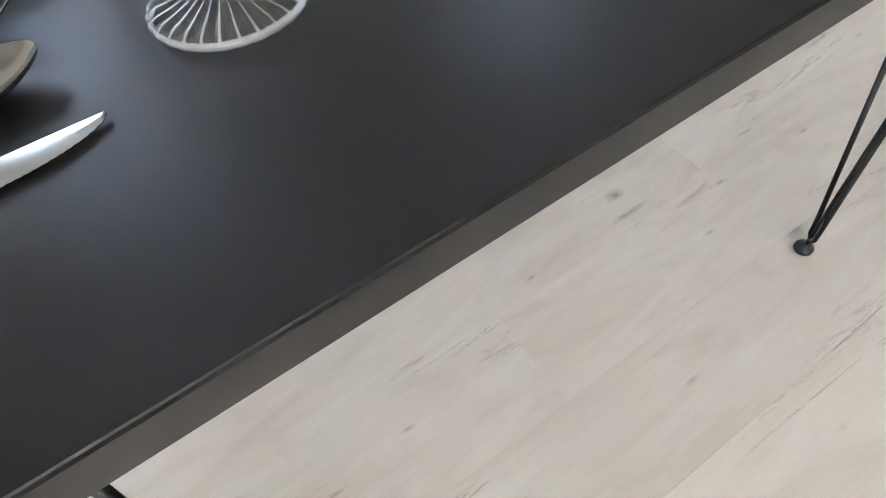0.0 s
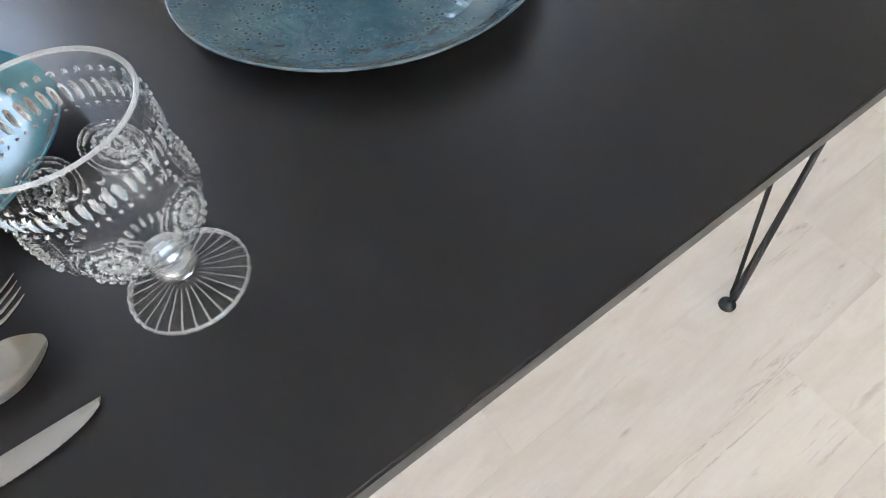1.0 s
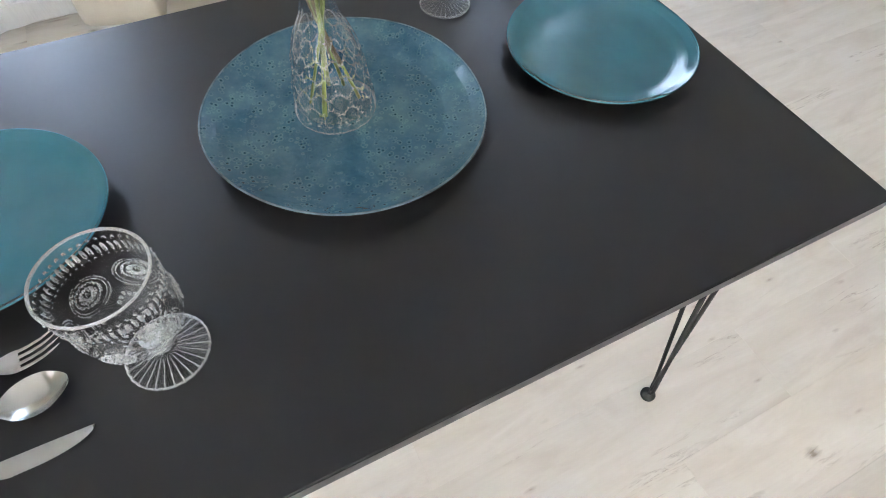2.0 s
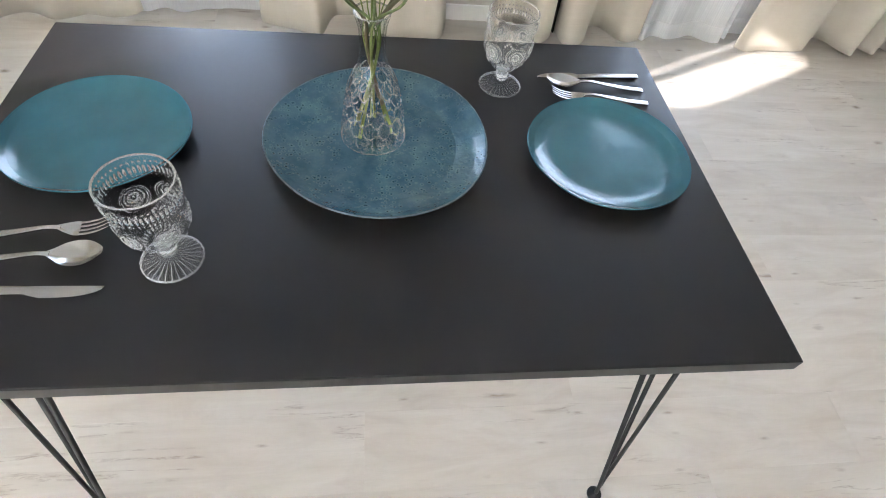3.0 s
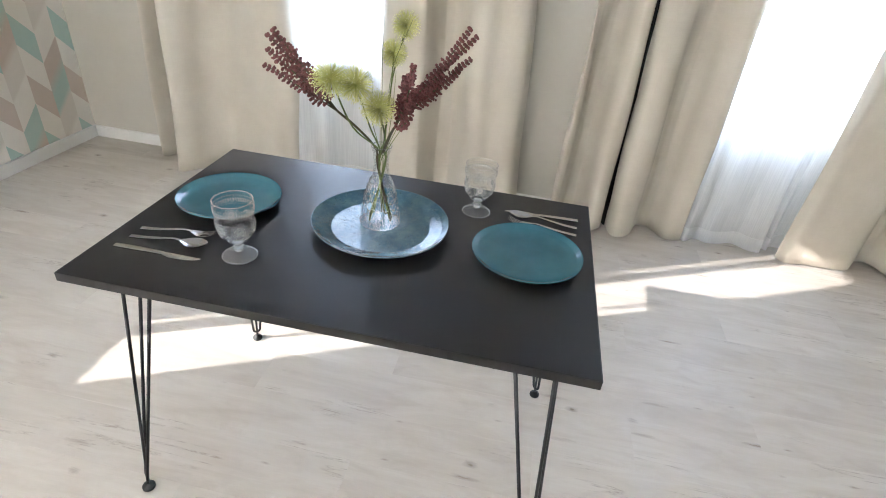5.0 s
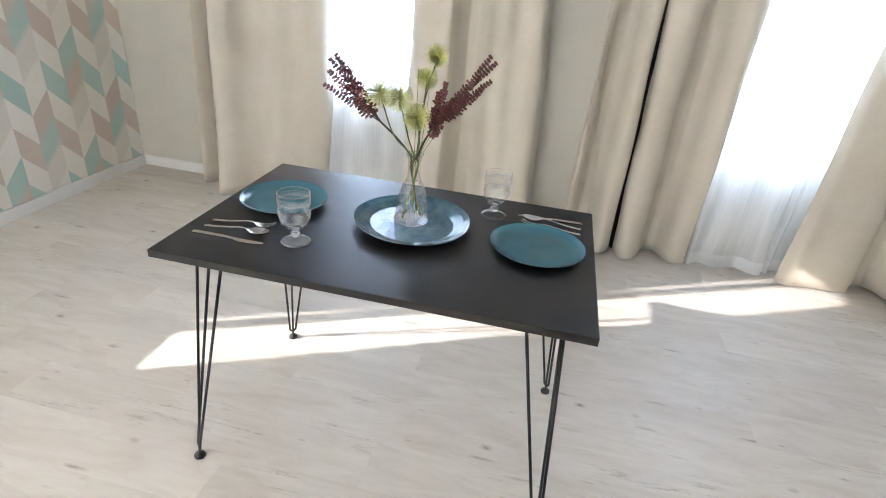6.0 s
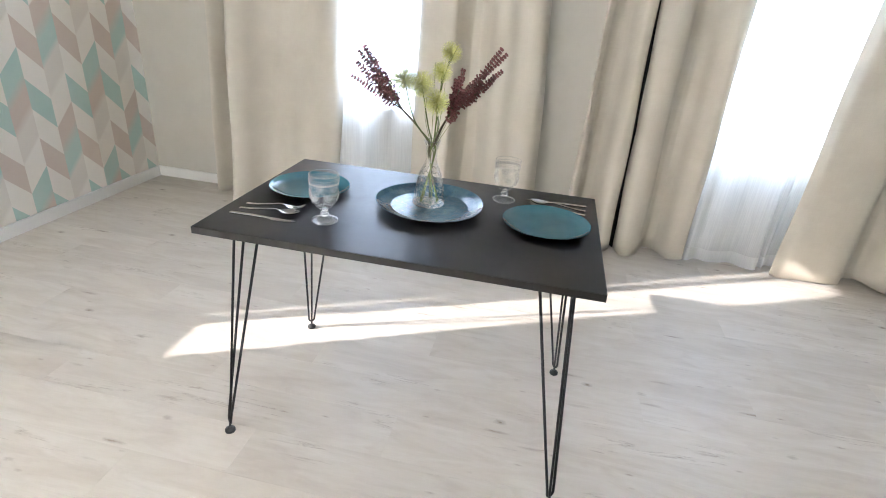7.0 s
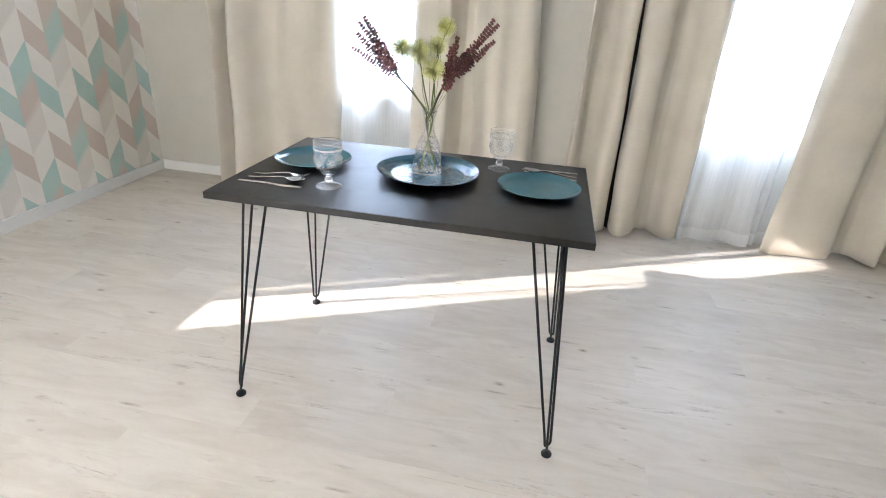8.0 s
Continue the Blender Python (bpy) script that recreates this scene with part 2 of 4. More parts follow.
FLOOR = mat_floor()
TOP = mat_tabletop()
EDGE = mat_plain("dark_edge_band", (0.011, 0.0095, 0.0085, 1), 0.34, vary=0.12)
BLACK = mat_plain("black_powder_coated_steel", (0.007, 0.0065, 0.0065, 1), 0.5, 0.0, 0.15, bump=0.05, bump_scale=900)
RUBBER = mat_plain("black_plastic_foot", (0.010, 0.010, 0.010, 1), 0.5)
LINEN = mat_linen()
LINING = mat_plain("dark_brown_lining", (0.013, 0.009, 0.007, 1), 0.8, vary=0.2)
SHEER = mat_sheer("white_sheer_voile", 0.12)
DENSE = mat_sheer("dense_white_voile", 0.0)
PAINT = mat_plain("cream_wall_paint", (0.56, 0.525, 0.45, 1), 0.7, vary=0.02, bump=0.12, bump_scale=160)
CEIL = mat_plain("white_ceiling_paint", (0.80, 0.79, 0.76, 1), 0.8, vary=0.02)
WHITE = mat_plain("white_satin_trim", (0.76, 0.74, 0.70, 1), 0.4, vary=0.02)
PAPER = mat_wallpaper()
TEAL = mat_teal_glaze()
REACT = mat_reactive_glaze()
RIM = mat_plain("bare_grey_rim", (0.10, 0.145, 0.17, 1), 0.2, vary=0.35, scale=60)
STEEL = mat_plain("brushed_stainless_steel", (0.47, 0.455, 0.44, 1), 0.21, 1.0, 0.015, 6)
GLASS = mat_glass("pressed_clear_glass", 0.99, 0.5, 0.02, 3.5)
FOOT = mat_glass("clear_fluted_glass", 0.99, 0.5, 0.03, 3.5)
RELIEF = mat_solid_glass("glint_glass_relief", 1.42, 0.74)
KNOB = mat_solid_glass("clear_knob_glass", 1.45, 0.9)
VASE_GLASS = mat_glass("clear_vase_glass", 0.99, 0.7, 0.02, 2.8)
VASE_RIDGE = mat_solid_glass("glint_vase_ridges", 1.3, 0.76)
PANE = mat_glass("window_glass")
STEM = mat_plain("green_plant_stem", (0.13, 0.17, 0.035, 1), 0.55, vary=0.4, scale=40)
BROWNSTEM = mat_plain("olive_brown_stem", (0.085, 0.07, 0.03, 1), 0.6, vary=0.4, scale=40)
LIME_DEEP = mat_petal("deep_lime_stalklets", (0.74, 0.73, 0.31, 1))
LIME = mat_petal("lime_green_florets", (0.86, 0.85, 0.52, 1))
MAROON = mat_plain("dusty_maroon_berries", (0.185, 0.062, 0.058, 1), 0.65, vary=0.4, scale=60)
GROUND = mat_plain("pale_outdoor_ground", (0.22, 0.21, 0.19, 1), 0.9, vary=0.25, scale=0.6)


# ---- mesh helpers ----
def mesh_of(name, bm, material, smooth=True, sharp=0):
    bmesh.ops.recalc_face_normals(bm, faces=bm.faces)
    me = bpy.data.meshes.new(name)
    bm.to_mesh(me)
    bm.free()
    if smooth:
        me.shade_smooth()
        if sharp:
            me.set_sharp_from_angle(angle=radians(sharp))
    if material:
        me.materials.append(material)
    return me


def part(name, bm, material, parent=None, label="", smooth=True, m=None, sharp=0):
    ob = new(name, mesh_of(name, bm, material, smooth, sharp))
    if parent is not None:
        ob.parent = parent
    if m is not None:
        ob.matrix_basis = m
    return tagged(ob, label)


def thing(name, m, label, category, group="", kind=""):
    ob = new(name)
    ob.matrix_basis = m
    ob.empty_display_size = 0.05
    return tagged(ob, label, category, group, kind)


def box(x0, x1, y0, y1, z0, z1, bevel=0.0, seg=2):
    bm = bmesh.new()
    bmesh.ops.create_cube(bm, size=1, matrix=Matrix.LocRotScale(((x0 + x1) / 2, (y0 + y1) / 2, (z0 + z1) / 2), None, (x1 - x0, y1 - y0, z1 - z0)))
    if bevel:
        bmesh.ops.bevel(bm, geom=bm.edges[:], offset=bevel, segments=seg, profile=0.6, affect="EDGES")
    return bm


def join(bm, other):
    me = bpy.data.meshes.new("tmp")
    other.to_mesh(me)
    other.free()
    bm.from_mesh(me)
    bpy.data.meshes.remove(me)
    return bm


def lathe(profile, seg=64, wobble=None, closed=False):
    """Turns (radius, height) pairs round z. wobble(angle, radius, z) gives a new (radius, z)."""
    bm = bmesh.new()
    rings = []
    for r, z in profile:
        ring = []
        for i in range(seg):
            a = 2 * math.pi * i / seg
            rr, zz = wobble(a, r, z) if wobble else (r, z)
            ring.append(bm.verts.new((rr * math.cos(a), rr * math.sin(a), zz)))
        rings.append(ring)
    pairs = list(zip(rings, rings[1:])) + ([(rings[-1], rings[0])] if closed else [])
    for a, b in pairs:
        for i in range(seg):
            j = (i + 1) % seg
            bm.faces.new((a[i], a[j], b[j], b[i]))
    if not closed:
        bm.faces.new(rings[0][::-1])
        bm.faces.new(rings[-1])
    return bm


def tube(points, radius, seg=8, taper=None):
    """A round bar along points."""
    bm = bmesh.new()
    pts = [Vector(p) for p in points]
    rings = []
    side = None
    for i, p in enumerate(pts):
        d = (pts[min(i + 1, len(pts) - 1)] - pts[max(i - 1, 0)]).normalized()
        if side is None:
            side = d.orthogonal().normalized()
        side = (side - d * side.dot(d)).normalized()
        up = d.cross(side)
        r = radius if taper is None else radius + (taper - radius) * i / (len(pts) - 1)
        rings.append([bm.verts.new(p + r * (math.cos(2 * math.pi * k / seg) * side + math.sin(2 * math.pi * k / seg) * up)) for k in range(seg)])
    for a, b in zip(rings, rings[1:]):
        for k in range(seg):
            bm.faces.new((a[k], a[(k + 1) % seg], b[(k + 1) % seg], b[k]))
    bm.faces.new(rings[0][::-1])
    bm.faces.new(rings[-1])
    return bm


def spline(pts, n):
    """Catmull-Rom through pts, n samples a span."""
    P = [Vector(p) for p in pts]
    P = [2 * P[0] - P[1]] + P + [2 * P[-1] - P[-2]]
    out = []
    for a, b, c, d in zip(P, P[1:], P[2:], P[3:]):
        for i in range(n):
            t = i / n
            out.append(0.5 * ((2 * b) + (c - a) * t + (2 * a - 5 * b + 4 * c - d) * t * t + (3 * b - a - 3 * c + d) * t ** 3))
    return out + [P[-2]]


def blob(r, m, sub=1):
    bm = bmesh.new()
    bmesh.ops.create_icosphere(bm, subdivisions=sub, radius=r, matrix=m)
    return bm


class Soup:
    """Collects many small copies of one shape into one mesh, quickly."""

    def __init__(self, bm):
        bm.verts.index_update()
        self.v0 = [v.co.copy() for v in bm.verts]
        self.f0 = [[v.index for v in f.verts] for f in bm.faces]
        bm.free()
        self.v, self.f = [], []

    def add(self, m):
        k = len(self.v)
        self.v += [m @ c for c in self.v0]
        self.f += [[i + k for i in f] for f in self.f0]

    def part(self, name, material, parent, label="", smooth=True):
        me = bpy.data.meshes.new(name)
        me.from_pydata(self.v, [], self.f)
        if smooth:
            me.shade_smooth()
        me.materials.append(material)
        ob = new(name, me)
        ob.parent = parent
        return tagged(ob, label)


# ---- the room ----
XL, XR, YF, YB, ZC = -1.855, 3.9, -3.5, 2.14, 2.72


def wall(name, x0, x1, y0, y1, openings, axis, material, label):
    """A wall with thickness from floor to ceiling; openings (a0, a1, z0, z1) run along the axis 'x' or 'y'."""
    bm = bmesh.new()
    a_lo, a_hi = (x0, x1) if axis == "x" else (y0, y1)
    spans, last = [], a_lo
    for a0, a1, z0, z1 in sorted(openings):
        spans += [(last, a0, 0, ZC)] + ([(a0, a1, 0, z0)] if z0 > 0.01 else []) + [(a0, a1, z1, ZC)]
        last = a1
    spans.append((last, a_hi, 0, ZC))
    for a0, a1, z0, z1 in spans:
        join(bm, box(a0, a1, y0, y1, z0, z1) if axis == "x" else box(x0, x1, a0, a1, z0, z1))
    return tagged(part(name, bm, material, smooth=False), label, "wall", kind="structure")


WIN_A, WIN_B = (-0.80, 0.36, 0.70, 2.12), (1.54, 2.70, 0.70, 2.12)
# the last two are added, unseen openings that hold the fill lamps
WIN_L, FILL_S, FILL_F = (-0.95, 0.30, 0.648, 2.23), (-3.2, -1.4, 0.6, 2.4), (-1.4, 0.4, 0.6, 2.4)
wall("wall_back", XL - 0.16, XR + 0.16, YB, YB + 0.26, [WIN_A, WIN_B], "x", PAINT, "cream painted wall with two tall windows")
wall("wall_left", XL - 0.16, XL, YF, YB, [WIN_L, FILL_S], "y", PAPER, "wall papered in white, teal and taupe chevrons")
wall("wall_right", XR, XR + 0.16, YF, YB, [], "y", PAINT, "plain cream painted wall")
wall("wall_front", XL - 0.16, XR + 0.16, YF - 0.2, YF, [FILL_F], "x", PAINT, "plain cream painted wall with an added fill-light window")
tagged(part("ceiling", box(XL - 0.16, XR + 0.16, YF - 0.2, YB + 0.26, ZC, ZC + 0.12), CEIL, smooth=False), "plain white painted ceiling", "ceiling", kind="structure")


def skirting(name, x0, x1, y0, y1):
    bm = box(x0, x1, y0, y1, 0.0, 0.072, 0.004)
    return tagged(part(name, bm, WHITE, smooth=False), "low white skirting board along the wall", "baseboard", kind="structure")


skirting("baseboard", XL + 0.018, XR, YB - 0.018, YB - 0.002)
skirting("baseboard", XL + 0.002, XL + 0.018, YF, YB - 0.002)
skirting("baseboard", XR - 0.018, XR - 0.002, YF, YB - 0.02)
skirting("baseboard", XL + 0.018, XR - 0.02, YF + 0.002, YF + 0.018)


def window(name, a0, a1, z0, z1, depth, turn, mullion=True):
    """Frame, mullion, sill and two panes in an opening. turn places the plane y=0 of the window."""
    w = tagged(new(name), "white framed window with daylight or fill light behind", "window", kind="structure")
    w.matrix_basis = turn
    fr = box(a0, a1, depth, depth + 0.06, z0, z0 + 0.06, 0.006)
    bars = [(a0, a1, z1 - 0.06, z1), (a0, a0 + 0.06, z0 + 0.06, z1 - 0.06), (a1 - 0.06, a1, z0 + 0.06, z1 - 0.06)]
    mid = (a0 + a1) / 2
    if mullion:
        bars.append((mid - 0.035, mid + 0.035, z0 + 0.06, z1 - 0.06))
    for b in bars:
        join(fr, box(b[0], b[1], depth, depth + 0.06, b[2], b[3], 0.006))
    part("window_frame", fr, WHITE, w, smooth=False)
    part("window_sill", box(a0 - 0.02, a1 + 0.02, -0.018, depth - 0.004, z0 - 0.03, z0 - 0.004, 0.006), WHITE, w, smooth=False)
    for p0, p1 in ((a0 + 0.062, mid - 0.037), (mid + 0.037, a1 - 0.062)) if mullion else ((a0 + 0.062, a1 - 0.062),):
        pane = part("pane", box(p0, p1, depth + 0.022, depth + 0.03, z0 + 0.062, z1 - 0.062), PANE, w, smooth=False)
        pane.visible_shadow = False
    return w


window("window_1", *WIN_A, 0.16, pose(0, YB, 0))
window("window_2", *WIN_B, 0.16, pose(0, YB, 0))
# the next two windows are unseen, added to carry fill lamps
window("window_3", *FILL_S, 0.095, pose(XL, 0, 0, 0, 0, 90))
window("window_5", -FILL_F[1], -FILL_F[0], FILL_F[2], FILL_F[3], 0.10, pose(0, YF, 0, 0, 0, 180))
window("window_4", *WIN_L, 0.095, pose(XL, 0, 0, 0, 0, 90), mullion=False)
tagged(part("ground", box(-400, 400, -400, 400, -0.7, -0.6), GROUND, smooth=False), "pale open ground outside the room", "ground", kind="structure")


# ---- curtains ----
def drape(name, hem, material, label, category, z0=0.012, z1=2.6, lean=(0.0, 0.0), thick=0.0022, group="", seed=1, deep=1.0, limit=99.0, cut=None, parent=None):
    """A hanging cloth through the plan points of its hem; lean: how far each end moves along x up to the rail;
    cut: builds only the lowest share of it, as a band sewn on the parent."""
    rnd = random.Random(seed)
    line = spline([(x, y, 0) for x, y in hem], 9)
    n, rows = len(line), 22
    mean_y = sum(p.y for p in line) / n
    ph = rnd.random() * 6
    bm = bmesh.new()
    sheets = []
    for s in (0, 1):
        grid = []
        for j in range(rows + 1):
            f = (j / rows) ** 1.15 if cut is None else cut * j / rows
            z = z0 + (z1 - z0) * f
            low = 1.0 - j / rows if cut else float(j == 0)
            row = []
            for i, p in enumerate(line):
                u = i / (n - 1)
                x = p.x + (lean[0] * (1 - u) + lean[1] * u) * f + 0.004 * math.sin(7 * z + 9 * u + ph)
                y = min(limit, mean_y + (p.y - mean_y) * deep * (1.0 - 0.2 * f)) + 0.006 * math.sin(3.1 * z + 14 * u + ph) + low * 0.006 * math.sin(22 * u + ph)
                row.append(bm.verts.new((x, y + s * thick - (0.0016 if parent else 0.0), z + low * 0.004 * math.sin(15 * u + ph))))
            grid.append(row)
        sheets.append(grid)
        for a, b in zip(grid, grid[1:]):
            for i in range(n - 1):
                bm.faces.new((a[i], a[i + 1], b[i + 1], b[i]) if s == 0 else (a[i], b[i], b[i + 1], a[i + 1]))
    f, b = sheets
    for i in range(n - 1):
        bm.faces.new((f[0][i], b[0][i], b[0][i + 1], f[0][i + 1]))
        bm.faces.new((f[-1][i], f[-1][i + 1], b[-1][i + 1], b[-1][i]))
    for j in range(rows):
        bm.faces.new((f[j][0], f[j + 1][0], b[j + 1][0], b[j][0]))
        bm.faces.new((f[j][-1], b[j][-1], b[j + 1][-1], f[j + 1][-1]))
    if parent:
        return part(name, bm, material, parent, label)
    return tagged(part(name, bm, material), label, category, group)


G = "curtains along the window wall"
BEIGE = "heavy beige linen curtain hanging to the floor in folds"
VOILE = "thin white sheer curtain hanging before the bright window"
HEMS = (
    ([(-1.285, 1.99), (-1.272, 1.965), (-1.245, 1.985), (-1.205, 2.05), (-1.165, 2.085), (-1.125, 2.03), (-1.09, 1.91), (-1.05, 1.845), (-0.99, 1.88), (-0.92, 1.97), (-0.84, 2.0), (-0.74, 1.97), (-0.63, 2.0), (-0.52, 1.975), (-0.44, 2.0), (-0.41, 2.06)], (0.14, 0.09)),
    ([(0.065, 2.07), (0.085, 2.0), (0.14, 1.97), (0.24, 1.955), (0.315, 1.935), (0.345, 1.96), (0.375, 2.05), (0.42, 2.09), (0.47, 2.085), (0.53, 2.03), (0.585, 1.965), (0.65, 1.94), (0.72, 1.955), (0.80, 1.945), (0.86, 1.965), (0.885, 2.03), (0.895, 2.07)], (0.05, -0.15)),
    ([(1.08, 1.99), (1.095, 1.965), (1.125, 1.99), (1.155, 2.07), (1.20, 2.09), (1.245, 2.05), (1.285, 1.98), (1.33, 1.955), (1.378, 1.985), (1.383, 2.05)], (0.05, -0.07)),
    ([(1.408, 2.05), (1.415, 1.975), (1.45, 1.945), (1.50, 1.945), (1.545, 1.98), (1.58, 2.06), (1.625, 2.09), (1.67, 2.06), (1.715, 2.0), (1.77, 1.975), (1.815, 1.99), (1.83, 2.05)], (-0.07, -0.02)),
    ([(2.31, 1.99), (2.36, 1.965), (2.43, 1.96), (2.53, 1.955), (2.62, 1.965), (2.68, 1.99), (2.73, 2.06), (2.78, 2.09), (2.83, 2.05), (2.87, 1.98), (2.92, 1.955), (2.955, 2.0), (2.965, 2.05)], (0.07, 0.0)),
)
for i, (hem, lean) in enumerate(HEMS):
    drape("curtain", hem, LINEN, BEIGE, "curtain", lean=lean, group=G, seed=i + 1, deep=1.25, limit=2.1)
drape("curtain", deep=1.75, limit=2.098, hem=[(2.985, 2.06), (3.04, 1.97), (3.12, 2.03), (3.22, 1.96), (3.34, 2.04), (3.46, 1.97), (3.58, 2.04)], material=LINEN, label=BEIGE, category="curtain", group=G, seed=6)
drape("curtain_lining", [(1.374, 2.045), (1.394, 2.04), (1.412, 2.045)], LINING, "narrow dark brown lining showing between two curtains", "curtain lining", group=G, seed=7, lean=(-0.07, -0.07))
VOILE_HEMS = (
    [(-0.56, 2.11), (-0.48, 2.09), (-0.40, 2.06), (-0.33, 2.08), (-0.25, 2.05), (-0.17, 2.10), (-0.09, 2.115), (0.0, 2.09), (0.14, 2.115)],
    [(1.80, 2.115), (1.815, 2.08), (1.84, 2.01), (1.90, 2.04), (1.96, 2.01), (2.03, 2.03), (2.10, 2.06), (2.17, 2.02), (2.23, 2.02), (2.255, 2.06), (2.28, 2.03), (2.32, 2.09), (2.42, 2.11), (2.55, 2.115)],
)
for i, hem in enumerate(VOILE_HEMS):
    sheer = drape("sheer_curtain", hem, SHEER, VOILE, "sheer curtain", group=G, seed=8 + i, thick=0.0006)
    drape("hem_band", hem, DENSE, "doubled white hem band", "", seed=8 + i, thick=0.004, cut=0.03, parent=sheer)


def rail(x0, x1, y, label):
    return tagged(part("curtain_rail", box(x0, x1, y - 0.05, y + 0.06, 2.6, 2.66, 0.006), WHITE, smooth=False), label, "curtain rail", kind="structure")


rail(XL + 0.3, XR - 0.2, 2.05, "white curtain rail over the window wall")


def side_drape(hem, seed):
    """Unseen curtains added at the papered wall's window; their gaps shape the sun's bands."""
    ob = drape("curtain", hem=[(x, y) for x, y in hem], material=LINEN, label=BEIGE, category="curtain", group="curtains of the papered wall", seed=seed)
    ob.matrix_basis = pose(XL + 0.09, 0, 0, 0, 0, 90)
    return ob


side_drape([(-1.15, -0.02), (-1.0, 0.03), (-0.85, -0.03), (-0.7, 0.03), (-0.5, -0.02), (-0.375, 0.0)], 11)
side_drape([(-0.138, 0.0), (-0.110, 0.012), (-0.085, -0.01), (-0.064, 0.0)], 12)
side_drape([(-0.049, 0.0), (0.02, 0.03), (0.12, -0.03), (0.24, 0.03), (0.36, -0.02), (0.46, 0.0)], 13)
# two unseen sheers added to spread the fill lamps' light
fill_sheer = drape("sheer_curtain", [(-3.32 + 0.17 * i, 0.03 if i % 2 else -0.03) for i in range(14)], DENSE, VOILE, "sheer curtain", seed=14, thick=0.0006)
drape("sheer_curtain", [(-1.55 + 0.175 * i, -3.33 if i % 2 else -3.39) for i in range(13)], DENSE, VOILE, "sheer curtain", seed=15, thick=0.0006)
fill_sheer.matrix_basis = pose(XL + 0.17, 0, 0, 0, 0, 90)


# ---- the table ----
L, D, TOPZ, THICK = 1.10, 0.70, 0.75, 0.021


def make_table():
    t = thing("dining_table", pose(0, 0, 0), "dark brown dining table on black hairpin legs", "table")
    top = part("tabletop", box(0.001, L - 0.001, 0.001, D - 0.001, TOPZ - THICK, TOPZ, 0.0008, 1), TOP, t, "dark brown matt laminate top", smooth=False)
    for x0, x1, y0, y1 in ((0, L, -0.0005, 0.001), (0, L, D - 0.001, D + 0.0005), (-0.0005, 0.001, 0.001, D - 0.001), (L - 0.001, L + 0.0005, 0.001, D - 0.001)):
        part("edge_band", box(x0, x1, y0, y1, TOPZ - THICK + 0.0004, TOPZ - 0.0006), EDGE, top, "thin edge banding", smooth=False)
    feet = ((0.023, 0.022, 1, 1), (L - 0.022, 0.018, -1, 1), (0.022, 0.660, 1, -1), (L - 0.022, 0.660, -1, -1))
    for fx, fy, sx, sy in feet:
        leg = new("leg")
        leg.parent = t
        leg.matrix_basis = Matrix.Translation((fx, fy, 0)) @ Matrix.Diagonal((sx, sy, 1, 1))
        zt = TOPZ - THICK - 0.003
        A, B, C = Vector((0.042, 0.138, zt)), Vector((0.138, 0.042, zt)), Vector((0.052, 0.062, zt))
        d = (B - A).normalized()
        a0, b0 = Vector((0.002, 0.002, 0.052)) - d * 0.012, Vector((0.002, 0.002, 0.052)) + d * 0.012
        arc = [Vector((0.002, 0.002, 0.048)) + d * 0.012 * math.cos(math.pi + math.pi * k / 8) - Vector((0, 0, 0.012 * math.sin(math.pi * k / 8))) for k in range(9)]
        part("hairpin_rod", tube([A, a0 + (A - a0) * 0.04] + arc + [b0 + (B - b0) * 0.04, B], 0.0042, 8), BLACK, leg)
        part("brace_rod", tube([C, C * 0.5 + Vector((0.001, 0.001, 0.02)), Vector((0.002, 0.002, 0.036)), Vector((0.0, 0.0, 0.014))], 0.0040, 8), BLACK, leg)
        plate = box(-0.005, 0.155, -0.005, 0.155, zt, zt + 0.0028, 0.001, 1)
        part("mounting_plate", plate, BLACK, leg, smooth=False)
        part("foot_pad", lathe([(0.004, 0.018), (0.007, 0.017), (0.0085, 0.0125), (0.0155, 0.010), (0.0170, 0.007), (0.0168, 0.001), (0.0155, 0.0)][::-1], 24), RUBBER, leg, "round black levelling foot")
    return t


make_table()


# ---- plates ----
COUPE = ((0.95, 0.86), (0.915, 0.71), (0.87, 0.55), (0.82, 0.435), (0.77, 0.36), (0.72, 0.32), (0.66, 0.298), (0.58, 0.288), (0.3, 0.284), (0.02, 0.284))
RIMMED = ((0.95, 0.865), (0.915, 0.72), (0.88, 0.58), (0.845, 0.45), (0.815, 0.365), (0.785, 0.315), (0.74, 0.285), (0.6, 0.262), (0.4, 0.25), (0.02, 0.25))


